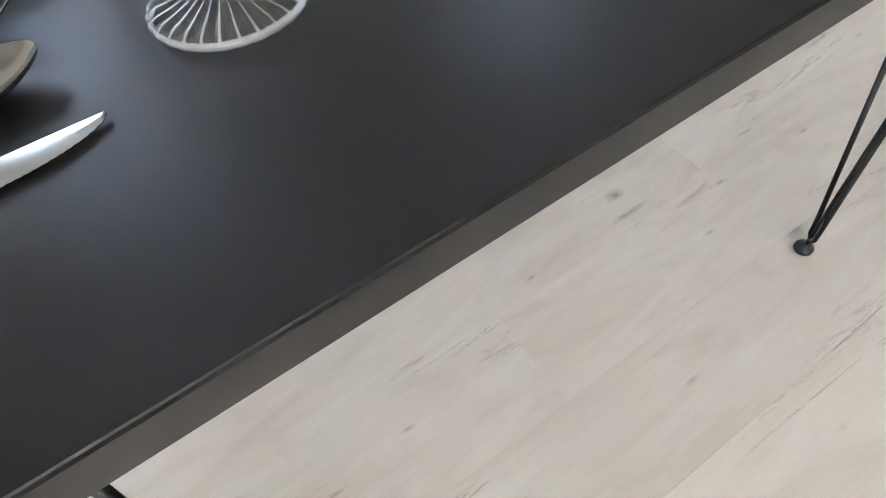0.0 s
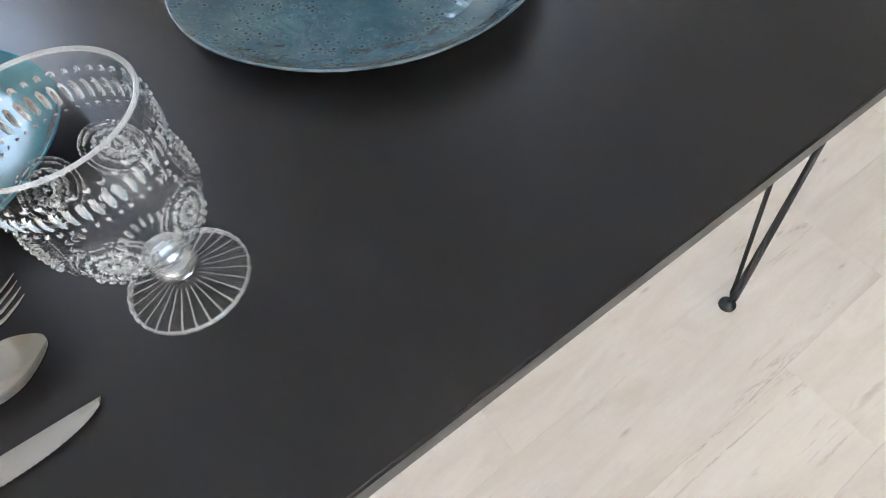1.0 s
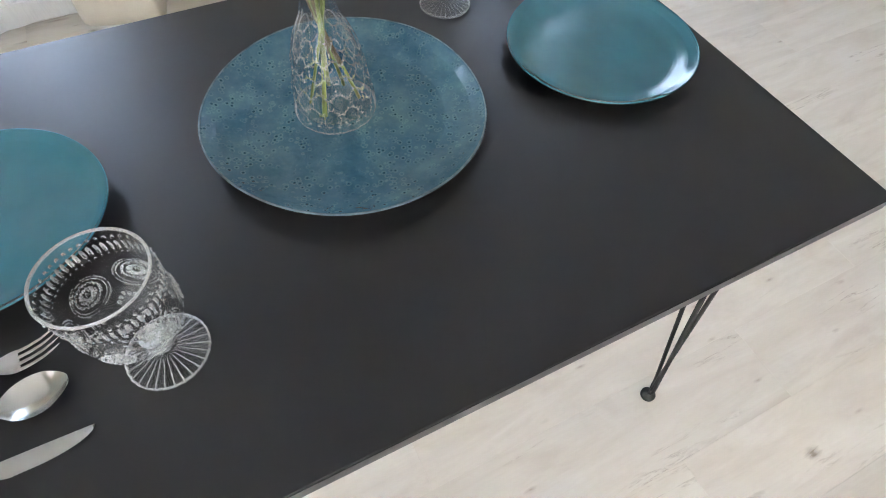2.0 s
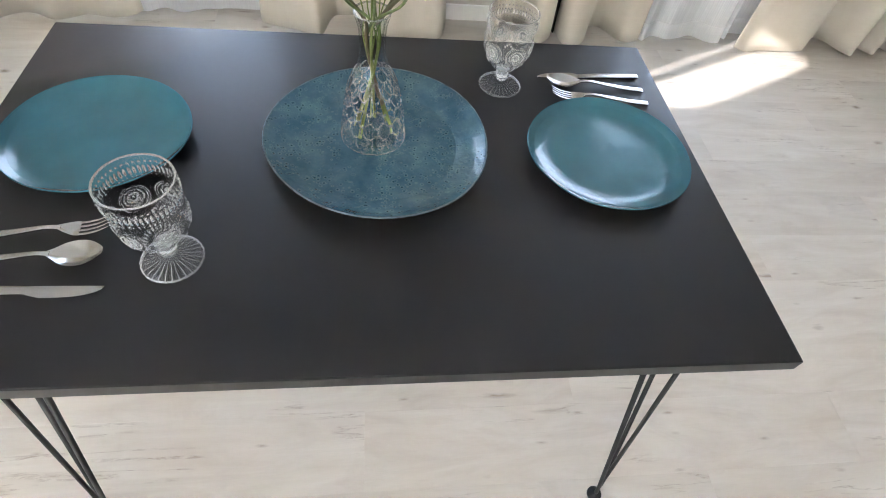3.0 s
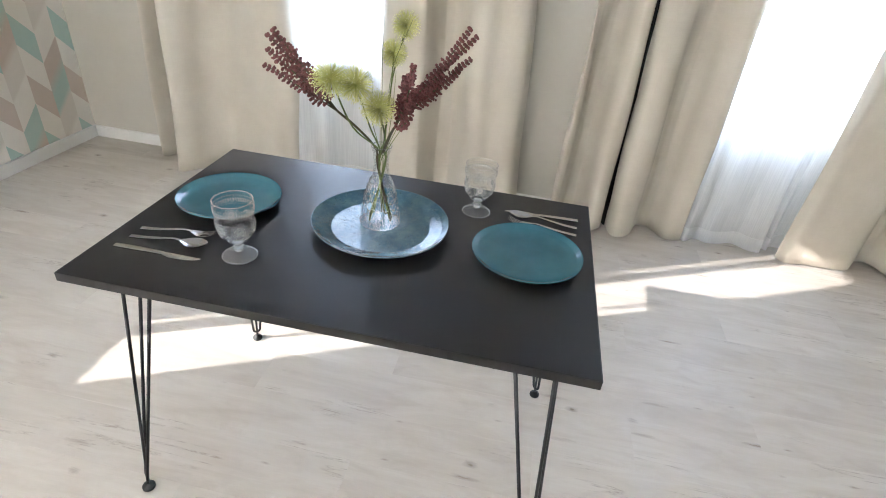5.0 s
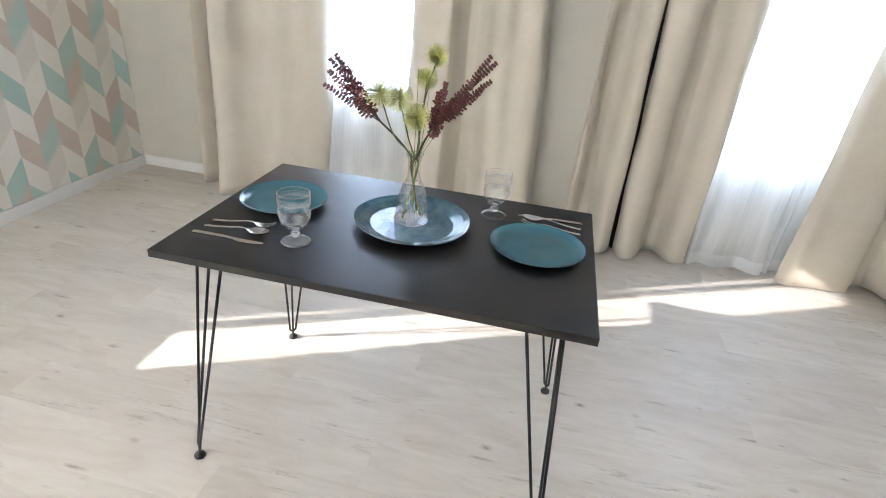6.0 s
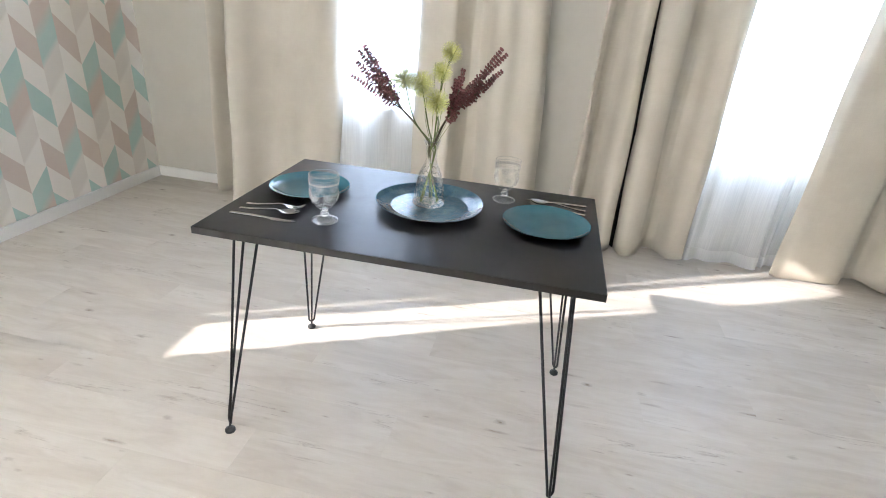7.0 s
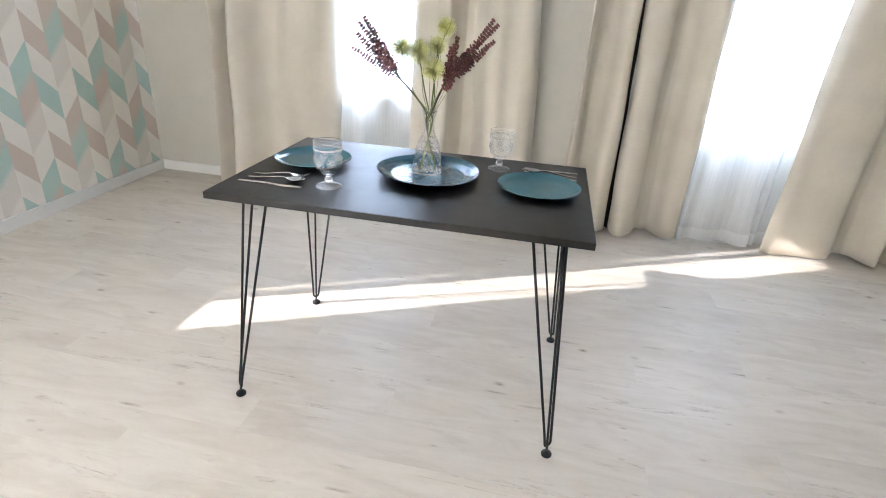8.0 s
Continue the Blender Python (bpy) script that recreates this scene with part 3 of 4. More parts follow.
def plate(name, x, y, r, rim_h, material, rim_material, label, wob, seed, turn=0, well=COUPE):
    rnd = random.Random(seed)
    ph = [rnd.random() * 6.28 for _ in range(4)]

    def wobble(a, rr, z):
        f = (rr / r) ** 3
        k = 1 + f * wob * (0.6 * math.sin(2 * a + ph[0]) + 0.5 * math.sin(3 * a + ph[1]) + 0.25 * math.sin(5 * a + ph[2]))
        return rr * k, z + f * wob * 0.06 * math.sin(2 * a + ph[3])

    p = thing(name, pose(x, y, TOPZ, 0, 0, turn), label, "plate", "plates on the table")
    foot = r * 0.58
    under = [(foot * 0.9, 0.0025), (foot * 0.96, 0.0), (foot, 0.0), (foot + 0.004, 0.003), (r * 0.80, rim_h * 0.40), (r * 0.93, rim_h * 0.74), (r * 0.985, rim_h * 0.94),
             (r * 0.998, rim_h * 0.98), (r, rim_h), (r * 0.994, rim_h + 0.0012), (r * 0.98, rim_h * 0.985)]
    body = under + [(r * k, rim_h * h) for k, h in well]
    part("dish", lathe(body, 96, wobble), material, p)
    ring = [(r * 0.992, rim_h * 0.99), (r * 1.001, rim_h * 0.985), (r * 1.0035, rim_h + 0.0004), (r * 0.998, rim_h + 0.002), (r * 0.989, rim_h + 0.0014)]
    part("rim", lathe(ring, 96, wobble, closed=True), rim_material, p, "thin worn rim")
    return p


plate("dinner_plate", 0.167, 0.390, 0.1285, 0.020, TEAL, TEAL, "teal glazed dinner plate with a glossy surface", 0.012, 3)
plate("dinner_plate", 0.940, 0.367, 0.132, 0.020, TEAL, TEAL, "teal glazed dinner plate beside the cutlery near the table's end", 0.012, 8, 20)
plate("serving_plate", 0.572, 0.388, 0.1715, 0.024, REACT, RIM, "large speckled blue reactive-glaze serving plate under the vase", 0.014, 5, well=RIMMED)


# ---- goblets ----
def dot(d, size):
    """Height of a round bead at distance d from its middle."""
    return size * math.sqrt(1 - (d / size) ** 2) if d < size else 0.0


BOWL = [(0.0088, 0.0335), (0.0130, 0.0372), (0.0220, 0.0450), (0.0310, 0.0560), (0.0372, 0.0690), (0.0398, 0.0830), (0.0400, 0.0980), (0.0398, 0.1120), (0.0408, 0.1260), (0.0420, 0.1390)]


def bowl_relief(a, r, z):
    """Pressed pattern of the goblet's bowl: bead rows, upright ovals, daisy medallions with arches."""
    def row(zr, n, size, tall=1.0, off=0.0):
        if abs(z - zr) > size * tall:
            return 0.0
        w = 2 * math.pi / n
        da = ((a + off) / w - round((a + off) / w)) * w * r
        return dot(math.hypot(da, (z - zr) / tall), size)

    h = 0.8 * row(0.1290, 44, 0.0018) + 0.75 * row(0.1190, 50, 0.0021, 2.7) + 0.8 * row(0.1100, 50, 0.0014) + 0.6 * row(0.0425, 26, 0.0015, 1.6)
    w = math.pi / 3
    k = round(a / w)
    dx, dz = (a - k * w) * r, z - 0.0815
    d, t = math.hypot(dx, dz), math.atan2(dz, dx)
    if d < 0.0022:
        h += dot(d, 0.0019)
    elif d < 0.0088:
        h += 0.0014 * abs(math.cos(8 * t)) ** 0.7 * math.sin(math.pi * (d - 0.0022) / 0.0066) ** 0.5
    elif d < 0.0130:
        arc = (t / (2 * math.pi) * 20 - round(t / (2 * math.pi) * 20)) * 2 * math.pi / 20 * 0.0109
        h += dot(math.hypot(arc, d - 0.0109), 0.0017)
    for rr in (0.0152, 0.0176):
        if abs(d - rr) < 0.0009:
            h += 0.0008 * math.cos((d - rr) / 0.0009 * math.pi / 2)
    half = a - (math.floor(a / w) + 0.5) * w
    for i in range(5):
        h += dot(math.hypot((half - 0.105 * (i - 2)) * r, z - 0.0625 + 0.0024 * abs(i - 2)), 0.0019) * 0.8
    return r + 1.5 * h


def rings_mesh(rings):
    """A skin through rings of points, capped at both ends."""
    n = len(rings[0])
    verts = [p for ring in rings for p in ring]
    faces = []
    for i in range(len(rings) - 1):
        o, q = i * n, (i + 1) * n
        faces += [(o + j, o + (j + 1) % n, q + (j + 1) % n, q + j) for j in range(n)]
    faces += [tuple(range(n))[::-1], tuple(range(len(verts) - n, len(verts)))]
    return verts, faces


def even(profile, step):
    """Resamples (radius, height) pairs along a smooth line at about one step."""
    line = spline([(r, 0, z) for r, z in profile], 8)
    out, left = [(line[0].x, line[0].z)], 0.0
    for p, q in zip(line, line[1:]):
        n = max(1, int((q - p).length / step + 0.5))
        out += [((p.lerp(q, i / n)).x, (p.lerp(q, i / n)).z) for i in range(1, n + 1)]
    return out


def glass_part(name, rings, material, parent, label="", raised=None, ridge=None):
    """A glass skin; raised(x, y, z) tells which points get the whitened glass standing in for glints."""
    verts, faces = rings_mesh(rings)
    me = bpy.data.meshes.new(name)
    me.from_pydata(verts, [], faces)
    if raised:
        high = [raised(*p) for p in verts]
        me.polygons.foreach_set("material_index", [int(sum(high[v] for v in f) * 2 > len(f)) for f in faces])
    bm = bmesh.new()
    bm.from_mesh(me)
    bpy.data.meshes.remove(me)
    ob = part(name, bm, material, parent, label, sharp=70)
    if raised:
        ob.data.materials.append(ridge or RELIEF)
    return ob


def ring_of(r_of, z, seg):
    return [(r_of(2 * math.pi * i / seg) * math.cos(2 * math.pi * i / seg), r_of(2 * math.pi * i / seg) * math.sin(2 * math.pi * i / seg), z) for i in range(seg)]


def make_goblet(x, y, turn):
    g = thing("goblet", pose(x, y, TOPZ + 0.0004, 0, 0, turn), "clear pressed-glass goblet with beads and daisy medallions", "glass", "goblets on the table")
    seg = 324
    rings = [ring_of(lambda a, r=r, z=z: bowl_relief(a, r, z), z, seg) for r, z in even(BOWL, 0.0009)]
    lip = [(0.04215, 0.1402), (0.0417, 0.1411), (0.0408, 0.1414), (0.0400, 0.1410), (0.0394, 0.1400)]
    inner = [(0.0390, 0.1380), (0.0380, 0.1260), (0.0370, 0.1120), (0.0371, 0.0980), (0.0369, 0.0830), (0.0343, 0.0700), (0.0285, 0.0590), (0.0200, 0.0500), (0.0110, 0.0450), (0.0040, 0.0432)]
    for r, z in lip + inner:
        rings.append(ring_of(lambda a, r=r: r, z, seg))
    smooth_r = even(BOWL, 0.0009)

    def raised(px, py, pz):
        r0 = next((r for r, z in smooth_r if z >= pz - 1e-7), 0.05)
        return math.hypot(px, py) - r0 > 0.0006 or pz > 0.1396 or pz < 0.037

    glass_part("bowl", rings, GLASS, g, raised=raised)
    knob = even([(0.0086, 0.0150), (0.0095, 0.0172), (0.0122, 0.0206), (0.0128, 0.0236), (0.0112, 0.0270), (0.0084, 0.0300), (0.0082, 0.0316), (0.0087, 0.0332)], 0.0012)
    glass_part("stem", [ring_of(lambda a, r=r: r * (1 + 0.05 * abs(math.cos(5 * a))), z, 60) for r, z in knob], KNOB, g, "faceted glass knob")
    top = even([(0.0355, 0.0), (0.0372, 0.0010), (0.0378, 0.0028), (0.0366, 0.0044), (0.0330, 0.0050), (0.0250, 0.0064), (0.0160, 0.0088), (0.0105, 0.0118), (0.0088, 0.0147)], 0.0012)
    foot = []
    for r, z in top:
        ring = []
        for i in range(336):
            a = 2 * math.pi * i / 336
            ridge = abs(math.cos(14 * a))
            rr = r + (0.0007 * ridge if z < 0.005 else 0.0)
            zz = z + 0.0016 * ridge * max(0.0, min(1.0, (r - 0.010) / 0.006)) * max(0.0, min(1.0, (0.0362 - r) / 0.004)) if z > 0.003 else z
            ring.append((rr * math.cos(a), rr * math.sin(a), zz))
        foot.append(ring)
    # flute crests and rim edge are whitened in place of glints
    glass_part("base", foot, FOOT, g, "fluted glass foot",
               raised=lambda px, py, pz: pz < 0.0046 and math.hypot(px, py) > 0.0362 or pz > 0.0045 and abs(math.cos(14 * math.atan2(py, px))) > 0.9 and math.hypot(px, py) > 0.011)
    return g


goblet = make_goblet(0.313, 0.168, 12)
copy_thing(goblet, pose(0.791, 0.555, TOPZ, 0, 0, 40))


# ---- cutlery ----
def loft(rows):
    """A closed bar through cross-sections (x, half width, z middle, half thickness, dip of the middle)."""
    bm = bmesh.new()
    secs = []
    K = 11
    for x, w, z, h, dip in rows:
        up = [bm.verts.new((x, w * (2 * k / (K - 1) - 1), z + h - dip * (1 - (2 * k / (K - 1) - 1) ** 2) - 0.4 * h * (2 * k / (K - 1) - 1) ** 6)) for k in range(K)]
        lo = [bm.verts.new((x, w * (1 - 2 * k / (K - 1)), z - h - dip * (1 - (2 * k / (K - 1) - 1) ** 2) + 0.4 * h * (2 * k / (K - 1) - 1) ** 6)) for k in range(K)]
        secs.append(up + lo)
    n = 2 * K
    for a, b in zip(secs, secs[1:]):
        for k in range(n):
            bm.faces.new((a[k], a[(k + 1) % n], b[(k + 1) % n], b[k]))
    bm.faces.new(secs[0][::-1])
    bm.faces.new(secs[-1])
    return bm


def smooth_rows(rows, n=6):
    """Refines loft rows with a spline through all five numbers."""
    a = spline([r[:3] for r in rows], n)
    b = spline([(r[3], r[4], 0) for r in rows], n)
    return [(p.x, max(p.y, 0.0003), p.z, max(q.x, 0.0003), q.y) for p, q in zip(a, b)]


def place(a, b):
    """Lies on the table from the handle's end a towards the tip b."""
    (ax, ay), (bx, by) = a, b
    return pose(ax, ay, TOPZ, 0, 0, math.degrees(math.atan2(by - ay, bx - ax)))


def make_knife(m, group):
    k = thing("table_knife", m, "stainless steel table knife with a serrated blade", "knife", group)
    part("handle", loft(smooth_rows([(0.0, 0.0050, 0.0026, 0.0015, 0), (0.002, 0.0066, 0.0029, 0.0022, 0), (0.04, 0.0070, 0.0031, 0.0024, 0), (0.085, 0.0062, 0.0033, 0.0022, 0), (0.110, 0.0057, 0.0030, 0.0010, 0), (0.119, 0.0050, 0.0027, 0.0004, 0)])), STEEL, k, sharp=38)
    bm = bmesh.new()
    top, bot = [], []
    N = 56
    for i in range(N + 1):
        f = i / N
        x = 0.1095 + 0.0905 * f
        back = 0.0056 - 0.0010 * f - 0.001 * f * f
        ease = min(1.0, f / 0.3)
        edge = -0.0056 - 0.0058 * ease * ease * (3 - 2 * ease)
        if f > 0.45:
            edge = back - (back - edge) * math.sqrt(max(0.0, 1 - ((f - 0.45) / 0.55) ** 2.2))
        if 0.3 < f < 0.97 and i % 2:
            edge += 0.0005
        edge = min(edge, back - 0.0004)
        mid = (back + edge) / 2
        top.append([bm.verts.new((x, y, z)) for y, z in ((back, 0.0031), (mid, 0.0034), (edge, 0.0026))])
        bot.append([bm.verts.new((x, y, z)) for y, z in ((back, 0.0018), (mid, 0.0016), (edge, 0.0022))])
    for a, b, c, d in zip(top, top[1:], bot, bot[1:]):
        for q in (0, 1):
            bm.faces.new((a[q], a[q + 1], b[q + 1], b[q]))
            bm.faces.new((c[q], d[q], d[q + 1], c[q + 1]))
        bm.faces.new((a[0], b[0], d[0], c[0]))
        bm.faces.new((a[2], c[2], d[2], b[2]))
    part("blade", bm, STEEL, k, "finely serrated blade", sharp=12)
    return k


HANDLE = [(0.0, 0.0046, 0.0022, 0.0012, 0), (0.002, 0.0060, 0.0026, 0.0016, 0), (0.035, 0.0056, 0.0040, 0.0016, 0), (0.075, 0.0042, 0.0085, 0.0016, 0), (0.105, 0.0032, 0.0120, 0.0017, 0), (0.122, 0.0034, 0.0104, 0.0011, 0.0004)]


def make_spoon(m, group):
    s = thing("table_spoon", m, "polished stainless steel table spoon lying bowl upward", "spoon", group)
    part("handle", loft(smooth_rows(HANDLE)), STEEL, s, sharp=38)
    rows = [(0.1195, 0.0040, 0.0106, 0.0014, 0.0005), (0.127, 0.0090, 0.0098, 0.0011, 0.0030), (0.137, 0.0165, 0.0092, 0.0010, 0.0062), (0.150, 0.0200, 0.0092, 0.0009, 0.0076), (0.163, 0.0186, 0.0098, 0.0009, 0.0068), (0.174, 0.0125, 0.0108, 0.0009, 0.0040), (0.181, 0.0060, 0.0118, 0.0009, 0.0012), (0.183, 0.0012, 0.0121, 0.0007, 0.0)]
    part("bowl", loft(smooth_rows(rows, 5)), STEEL, s, "mirror-bright spoon bowl", sharp=38)
    return s


def make_fork(m, group):
    f = thing("table_fork", m, "stainless steel table fork with four tines", "fork", group)
    part("handle", loft(smooth_rows(HANDLE)), STEEL, f, sharp=38)
    part("neck", loft(smooth_rows([(0.1195, 0.0040, 0.0105, 0.0014, 0.0003), (0.127, 0.0080, 0.0080, 0.0011, 0.0008), (0.136, 0.0115, 0.0058, 0.0010, 0.0012), (0.1425, 0.0118, 0.0052, 0.0009, 0.0010)])), STEEL, f, sharp=38)
    for k in range(4):
        y = -0.0098 + 0.00653 * k
        bm = loft([(0.142, 0.0020, 0.0050, 0.0009, 0), (0.152, 0.0018, 0.0058, 0.0009, 0), (0.164, 0.0016, 0.0086, 0.0008, 0), (0.174, 0.0012, 0.0130, 0.0007, 0), (0.181, 0.0004, 0.0168, 0.0004, 0)])
        bmesh.ops.translate(bm, verts=bm.verts[:], vec=(0, y, 0))
        part("tine", bm, STEEL, f, sharp=38)
    return f


GA, GB = "cutlery beside one goblet", "cutlery at the far end of the table"
make_knife(place((0.044, 0.121), (0.244, 0.124)), GA)
make_spoon(place((0.050, 0.163), (0.228, 0.174)), GA)
make_fork(place((0.050, 0.200), (0.222, 0.218)), GA)
make_knife(place((1.065, 0.594), (0.860, 0.584)), GB)
make_spoon(place((1.062, 0.551), (0.876, 0.568)), GB)
make_fork(place((1.060, 0.512), (0.878, 0.527)), GB)


# ---- the vase and its flowers ----
VX, VY, VZ = 0.564, 0.404, 0.7572
VPROF = [(0.0439, 0.0000), (0.0492, 0.0019), (0.0506, 0.0077), (0.0497, 0.0174), (0.0473, 0.0386), (0.0441, 0.0598), (0.0406, 0.0811), (0.0353, 0.1004), (0.0286, 0.1158), (0.0222, 0.1293), (0.0186, 0.1428), (0.0177, 0.1563), (0.0181, 0.1718), (0.0202, 0.1872), (0.0244, 0.2012)]


def make_vase():
    v = thing("vase", pose(VX, VY, VZ), "clear glass carafe vase with pressed oval dimples on the blue plate", "vase")

    def dimple(a, z):
        """Depth of staggered upright oval facets pressed into the belly."""
        out, n, tall = 0.0, 13, 0.0290
        for k in range(5):
            dz = (z - 0.024 - 0.0195 * k) / (tall / 2)
            if abs(dz) < 1:
                u = a / (2 * math.pi) * n + 0.5 * (k % 2)
                du = (u - round(u)) * 2.0 * 1.08
                d = math.hypot(du, dz)
                if d < 1:
                    out = max(out, 0.0022 * (1 - d * d))
        return out

    seg = 176
    rings = [ring_of(lambda a, r=r, z=z: r - dimple(a, z), z, seg) for r, z in even(VPROF, 0.0016)]
    for r, z in [(0.0242, 0.2022), (0.0232, 0.2026), (0.0224, 0.2020)] + [(r - 0.0034, z) for r, z in VPROF[::-1] if 0.015 < z < 0.2005] + [(0.0440, 0.0125), (0.0410, 0.0100), (0.0300, 0.0094), (0.0040, 0.0092)]:
        rings.append(ring_of(lambda a, r=r: r, z, seg))
    # glints painted on: base band and facet edges take the whitened glass
    def raised(px, py, pz):
        out, d = math.hypot(px, py), dimple(math.atan2(py, px), pz)
        shell = next((r for r, z in even_v if z >= pz - 1e-7), 0.0)
        return out > shell - 0.0030 and (0.001 < pz < 0.0062 or 0.012 < pz < 0.118 and 0.00004 < d < 0.00085)

    even_v = even(VPROF, 0.0016)
    glass_part("body", rings, VASE_GLASS, v, raised=raised, ridge=VASE_RIDGE)
    ring = [(0.0241, 0.2029), (0.0250, 0.2034), (0.0247, 0.2047), (0.0234, 0.2049), (0.0225, 0.2042), (0.0230, 0.2030)]
    part("lip", lathe(ring, 64, closed=True), RELIEF, v, "rounded glass lip")
    return v


make_vase()


def sprout(rnd, top, bend, foot=None):
    """Points of a stem from the vase's floor through its neck to top."""
    ang = rnd.random() * 6.28
    foot = foot or (VX + 0.030 * math.cos(ang), VY + 0.030 * math.sin(ang))
    neck = Vector((VX + 0.010 * math.cos(ang + 3.0), VY + 0.010 * math.sin(ang + 3.0), VZ + 0.155))
    top = Vector(top)
    d = (top - neck)
    side = 0.016 * Vector((d.x, d.y, 0)).normalized() if Vector((d.x, d.y, 0)).length > 0.01 else Vector()
    lip = Vector((VX, VY, VZ + 0.200)) + side
    mid = lip.lerp(top, 0.5) + Vector(bend)
    return spline([(foot[0], foot[1], VZ + 0.012), neck, lip, mid, top], 6)


def fibonacci(n):
    for i in range(n):
        z = 1 - 2 * (i + 0.5) / n
        a = i * 2.399963
        r = math.sqrt(1 - z * z)
        yield Vector((r * math.cos(a), r * math.sin(a), z))


def needle():
    bm = bmesh.new()
    a = [bm.verts.new((0.5 * math.cos(t), 0.5 * math.sin(t), 0)) for t in (0, 2.09, 4.19)]
    b = [bm.verts.new((0.8 * math.cos(t), 0.8 * math.sin(t), 0.9)) for t in (0, 2.09, 4.19)]
    c = bm.verts.new((0, 0, 1.0))
    for i in range(3):
        j = (i + 1) % 3
        bm.faces.new((a[i], a[j], b[j], b[i]))
        bm.faces.new((b[i], b[j], c))
    return bm


def make_allium(top, r, seed, bend):
    rnd = random.Random(seed)
    f = thing("allium_flower", pose(*top), "lime green spiky allium head on a green stem in the vase", "flower", "flowers in the vase")
    inv = Matrix.Translation(-Vector(top))
    path = [inv @ p for p in sprout(rnd, top, bend)]
    part("stem", tube(path, 0.0021, 6, 0.0016), STEM, f)
    s = Soup(needle())
    for d in fibonacci(420):
        d = (d + Vector((rnd.uniform(-0.12, 0.12), rnd.uniform(-0.12, 0.12), rnd.uniform(-0.12, 0.12)))).normalized()
        ln = r * rnd.uniform(0.70, 1.12)
        s.add(d.to_track_quat("Z", "Y").to_matrix().to_4x4() @ Matrix.Diagonal((0.00065, 0.00065, ln, 1)))
    s.part("flower_head", LIME_DEEP, f, "round head of fine lime florets", smooth=False)
    tips = Soup(blob(1.0, Matrix(), 1))
    for d in fibonacci(300):
        d = (d + Vector((rnd.uniform(-0.1, 0.1), rnd.uniform(-0.1, 0.1), rnd.uniform(-0.1, 0.1)))).normalized()
        tips.add(Matrix.Translation(d * r * rnd.uniform(0.80, 1.08)) @ Matrix.Scale(rnd.uniform(0.0008, 0.0016), 4))
    tagged(tips.part("floret_crown", LIME, f, "tiny pale lime floret crown", smooth=False), kind="stuff")
    return f


make_allium((0.525, 0.195, 1.162), 0.036, 1, (-0.01, 0.0, -0.02))
make_allium((0.569, 0.205, 1.155), 0.034, 2, (0.0, 0.01, -0.02))
make_allium((0.607, 0.226, 1.110), 0.034, 3, (0.01, 0.0, -0.01))
make_allium((0.560, 0.500, 1.150), 0.032, 4, (0.0, 0.01, 0.0))
make_allium((0.576, 0.544, 1.204), 0.033, 5, (-0.01, 0.01, 0.01))


def make_spray(base, tips, seed, label):
    """A stem that forks into spikes of small clustered berries."""
    rnd = random.Random(seed)
    f = thing("berry_spray", pose(*base), label, "flower", "flowers in the vase")
    inv = Matrix.Translation(-Vector(base))
    part("stem", tube([inv @ p for p in sprout(rnd, base, (0, 0, 0.006))][2:], 0.0026, 6, 0.0026), BROWNSTEM, f)
    for tip, start, fat in tips:
        d = Vector(tip) - Vector(base)
        line = spline([Vector((0, 0, 0)), d * 0.5 + Vector((rnd.uniform(-0.006, 0.006), rnd.uniform(-0.006, 0.006), rnd.uniform(-0.006, 0.004))), d], 12)
        spike = part("branch", tube(line, 0.0018, 5, 0.0010), BROWNSTEM, f)
        s = Soup(blob(1.0, Matrix(), 1))
        n = max(4, int(d.length / 0.0088))
        axis = d.normalized()
        side0 = d.orthogonal().normalized()
        for i in range(n + 1):
            t = i / n
            if t < start:
                continue
            q0 = t * (len(line) - 1)
            k0 = min(int(q0), len(line) - 2)
            p = line[k0].lerp(line[k0 + 1], q0 - k0)
            spread = fat * (1.0 - 0.72 * max(0, (t - start) / (1 - start)) ** 1.4)
            for k in range(5):
                side = side0.copy()
                side.rotate(Matrix.Rotation(6.28 * k / 6 + i * 0.9 + rnd.uniform(-0.2, 0.2), 3, axis))
                out = spread * rnd.uniform(0.55, 1.4)
                for q, sz in ((0.45, 0.0028), (0.78, 0.0034), (1.05, 0.0030)):
                    c = p + side * out * q + axis * (0.25 * out * q + rnd.uniform(-0.0012, 0.0012))
                    s.add(Matrix.LocRotScale(c, Euler((rnd.random() * 3, rnd.random() * 3, 0)), (sz * rnd.uniform(0.8, 1.25), sz * rnd.uniform(0.7, 1.1), sz)))
        s.part("seed_head", MAROON, spike, "dusty maroon whorled seed head", smooth=False)
    return f


make_spray((0.492, 0.315, 1.060), [((0.413, 0.212, 1.229), 0.2, 0.014), ((0.392, 0.232, 1.214), 0.3, 0.013), ((0.352, 0.287, 1.143), 0.2, 0.012), ((0.380, 0.252, 1.183), 0.25, 0.015), ((0.410, 0.285, 1.145), 0.2, 0.014)], 21, "maroon berry spray on an olive stem leaning out of the vase")
make_spray((0.618, 0.335, 1.050), [((0.757, 0.392, 1.227), 0.25, 0.012), ((0.742, 0.400, 1.238), 0.40, 0.012), ((0.748, 0.399, 1.180), 0.30, 0.012), ((0.733, 0.380, 1.163), 0.25, 0.013), ((0.700, 0.365, 1.150), 0.15, 0.014)], 22, "maroon berry spray with long forked spikes in the vase")
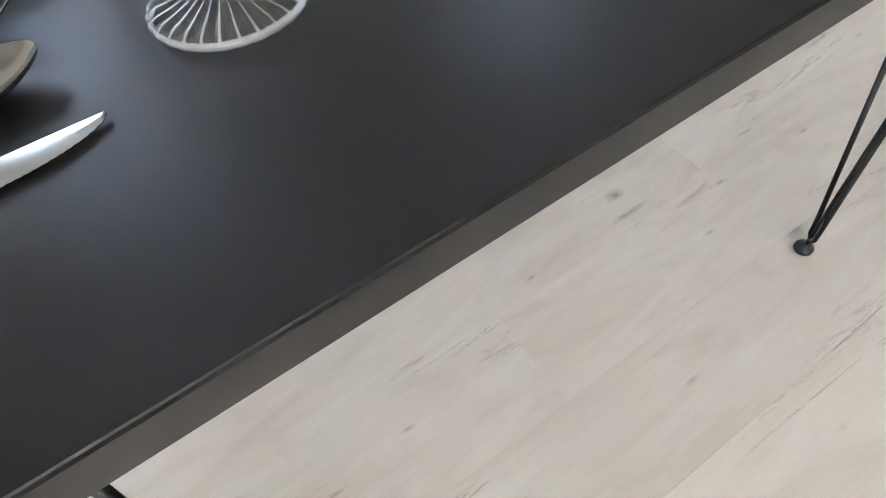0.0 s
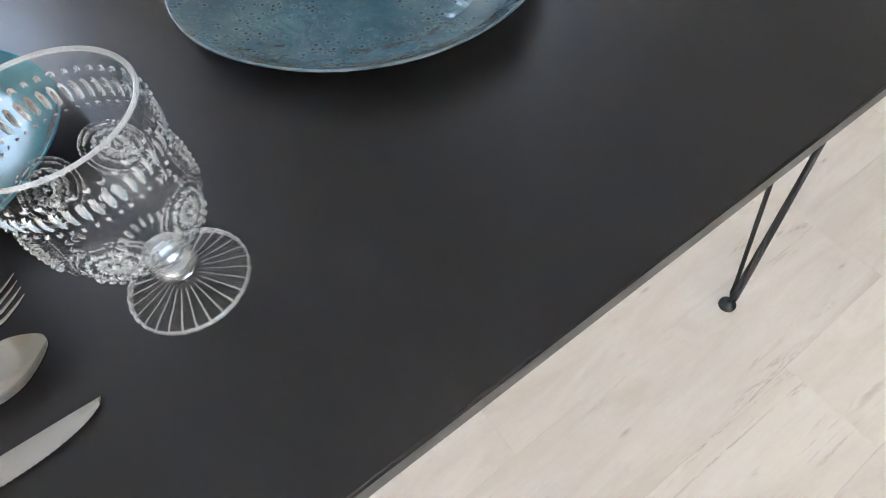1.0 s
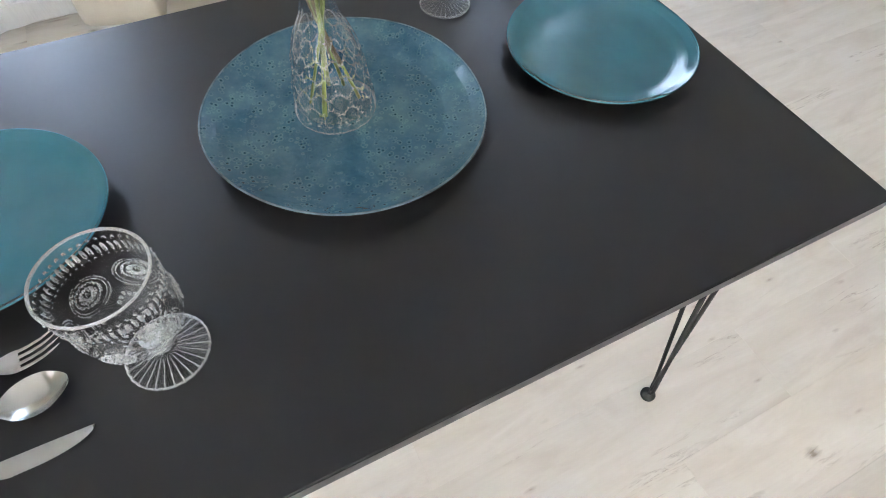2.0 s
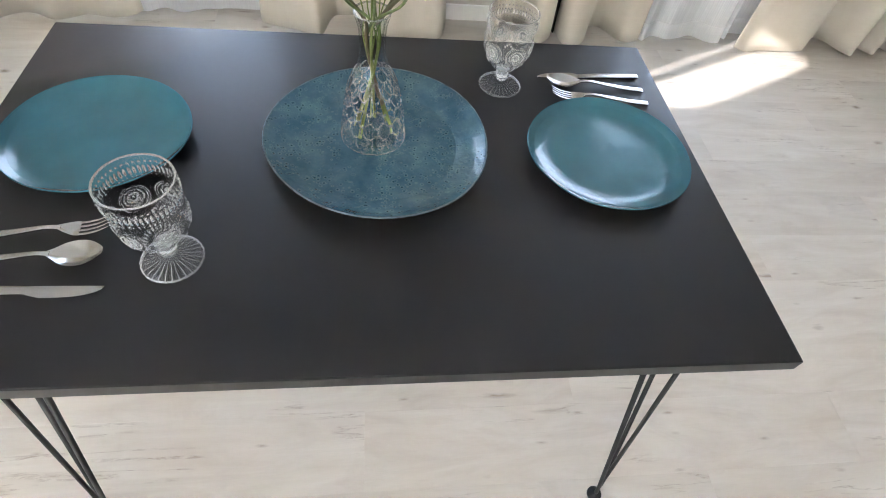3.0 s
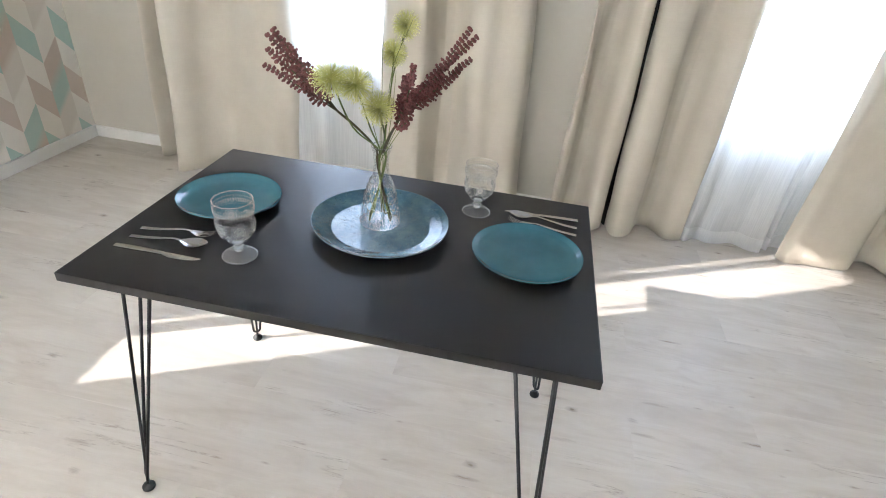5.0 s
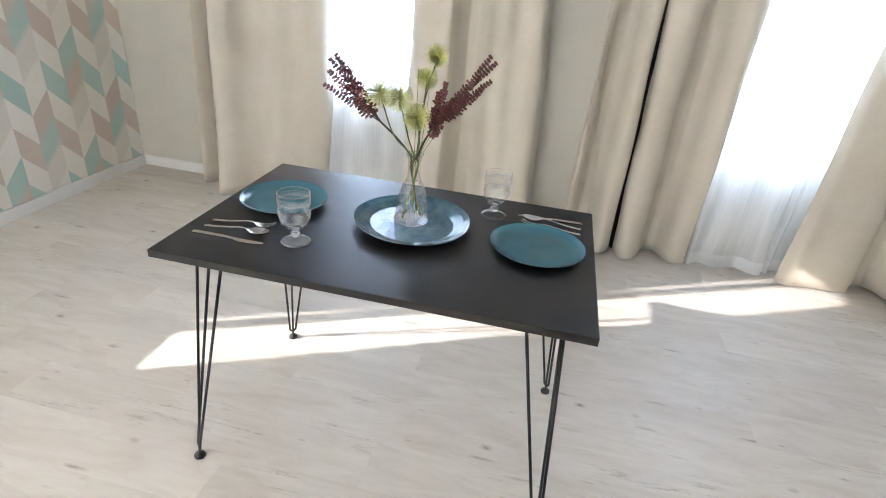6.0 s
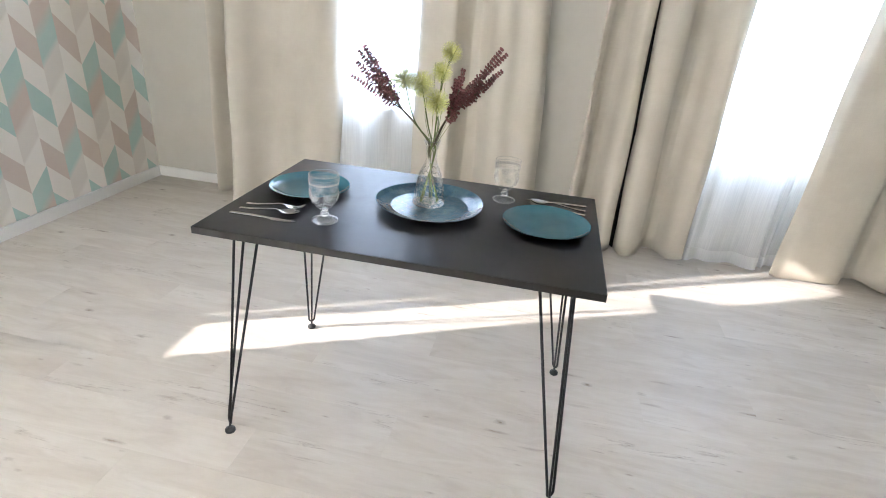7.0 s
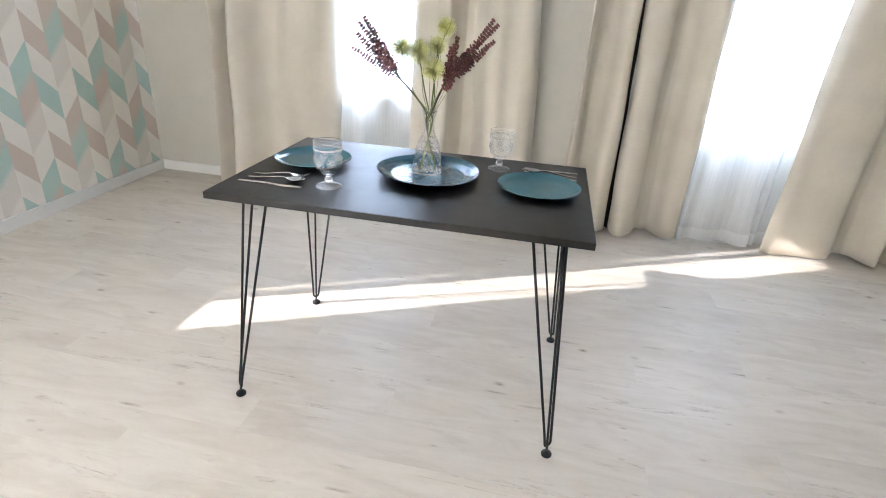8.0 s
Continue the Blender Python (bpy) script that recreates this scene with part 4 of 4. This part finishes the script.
make_spray((0.617, 0.310, 1.045), [((0.668, 0.232, 1.192), 0.30, 0.016), ((0.648, 0.255, 1.165), 0.25, 0.015), ((0.692, 0.285, 1.158), 0.20, 0.014), ((0.652, 0.300, 1.072), 0.2, 0.009)], 23, "short dense maroon berry spray in the vase")


def make_grass(top, seed, bend):
    rnd = random.Random(seed)
    f = thing("grass_blade", pose(*top), "thin green grass blade among the flowers", "grass blade", "flowers in the vase")
    part("blade", tube([Matrix.Translation(-Vector(top)) @ p for p in sprout(rnd, top, bend)], 0.0014, 5, 0.0005), STEM, f)
    return f


for i, (top, bend) in enumerate((((0.60, 0.50, 1.225), (-0.02, 0.01, 0.02)), ((0.545, 0.46, 1.18), (0, 0, 0)), ((0.585, 0.43, 1.13), (0, 0.01, 0)), ((0.535, 0.42, 1.09), (-0.01, 0, 0)), ((0.62, 0.44, 1.12), (0.01, 0, 0)), ((0.66, 0.40, 1.14), (0.01, 0, 0)))):
    make_grass(top, 40 + i, bend)


# ---- the floor's planks ----
floor = tagged(part("floor", box(XL - 0.1, XR + 0.1, YF - 0.1, YB + 0.1, -0.1, -0.0096), mat_plain("floor_joint", (0.20, 0.175, 0.15, 1), 0.8), smooth=False), "pale whitewashed oak laminate floor of long planks", "floor", kind="structure")
PW, PL, Y0, X0 = 0.1885, 1.285, 0.054, 0.537
plank_meshes = {}


def plank(x0, x1, y0, y1):
    key = (round(x1 - x0, 4), round(y1 - y0, 4))
    if key not in plank_meshes:
        lx, ly, g, c = x1 - x0, y1 - y0, 0.00008, 0.0003
        bm = bmesh.new()
        lo = [bm.verts.new((sx * (lx / 2 - g), sy * (ly / 2 - g), -0.0095)) for sx, sy in ((-1, -1), (1, -1), (1, 1), (-1, 1))]
        md = [bm.verts.new((sx * (lx / 2 - g), sy * (ly / 2 - g), -c * 0.8)) for sx, sy in ((-1, -1), (1, -1), (1, 1), (-1, 1))]
        hi = [bm.verts.new((sx * (lx / 2 - g - c), sy * (ly / 2 - g - c), 0)) for sx, sy in ((-1, -1), (1, -1), (1, 1), (-1, 1))]
        for a, b in ((lo, md), (md, hi)):
            for i in range(4):
                bm.faces.new((a[i], a[(i + 1) % 4], b[(i + 1) % 4], b[i]))
        bm.faces.new(hi)
        plank_meshes[key] = mesh_of("plank", bm, FLOOR, smooth=False)
    ob = new("plank", plank_meshes[key])
    ob.parent = floor
    ob.matrix_basis = pose((x0 + x1) / 2, (y0 + y1) / 2, 0)
    return ob


row = math.floor((YF - Y0) / PW)
while Y0 + row * PW < YB:
    y0, y1 = max(YF, Y0 + row * PW), min(YB, Y0 + (row + 1) * PW)
    shift = (X0 + row * 0.437 + (0.11 if row % 3 == 1 else 0)) % PL
    edge = XL - 0.01
    x = edge - PL + ((shift - edge) % PL)
    while x < XR:
        a, b = max(x, edge), min(x + PL, XR)
        if b - a > 0.01 and y1 - y0 > 0.01:
            plank(a, b, y0, y1)
        x += PL
    row += 1
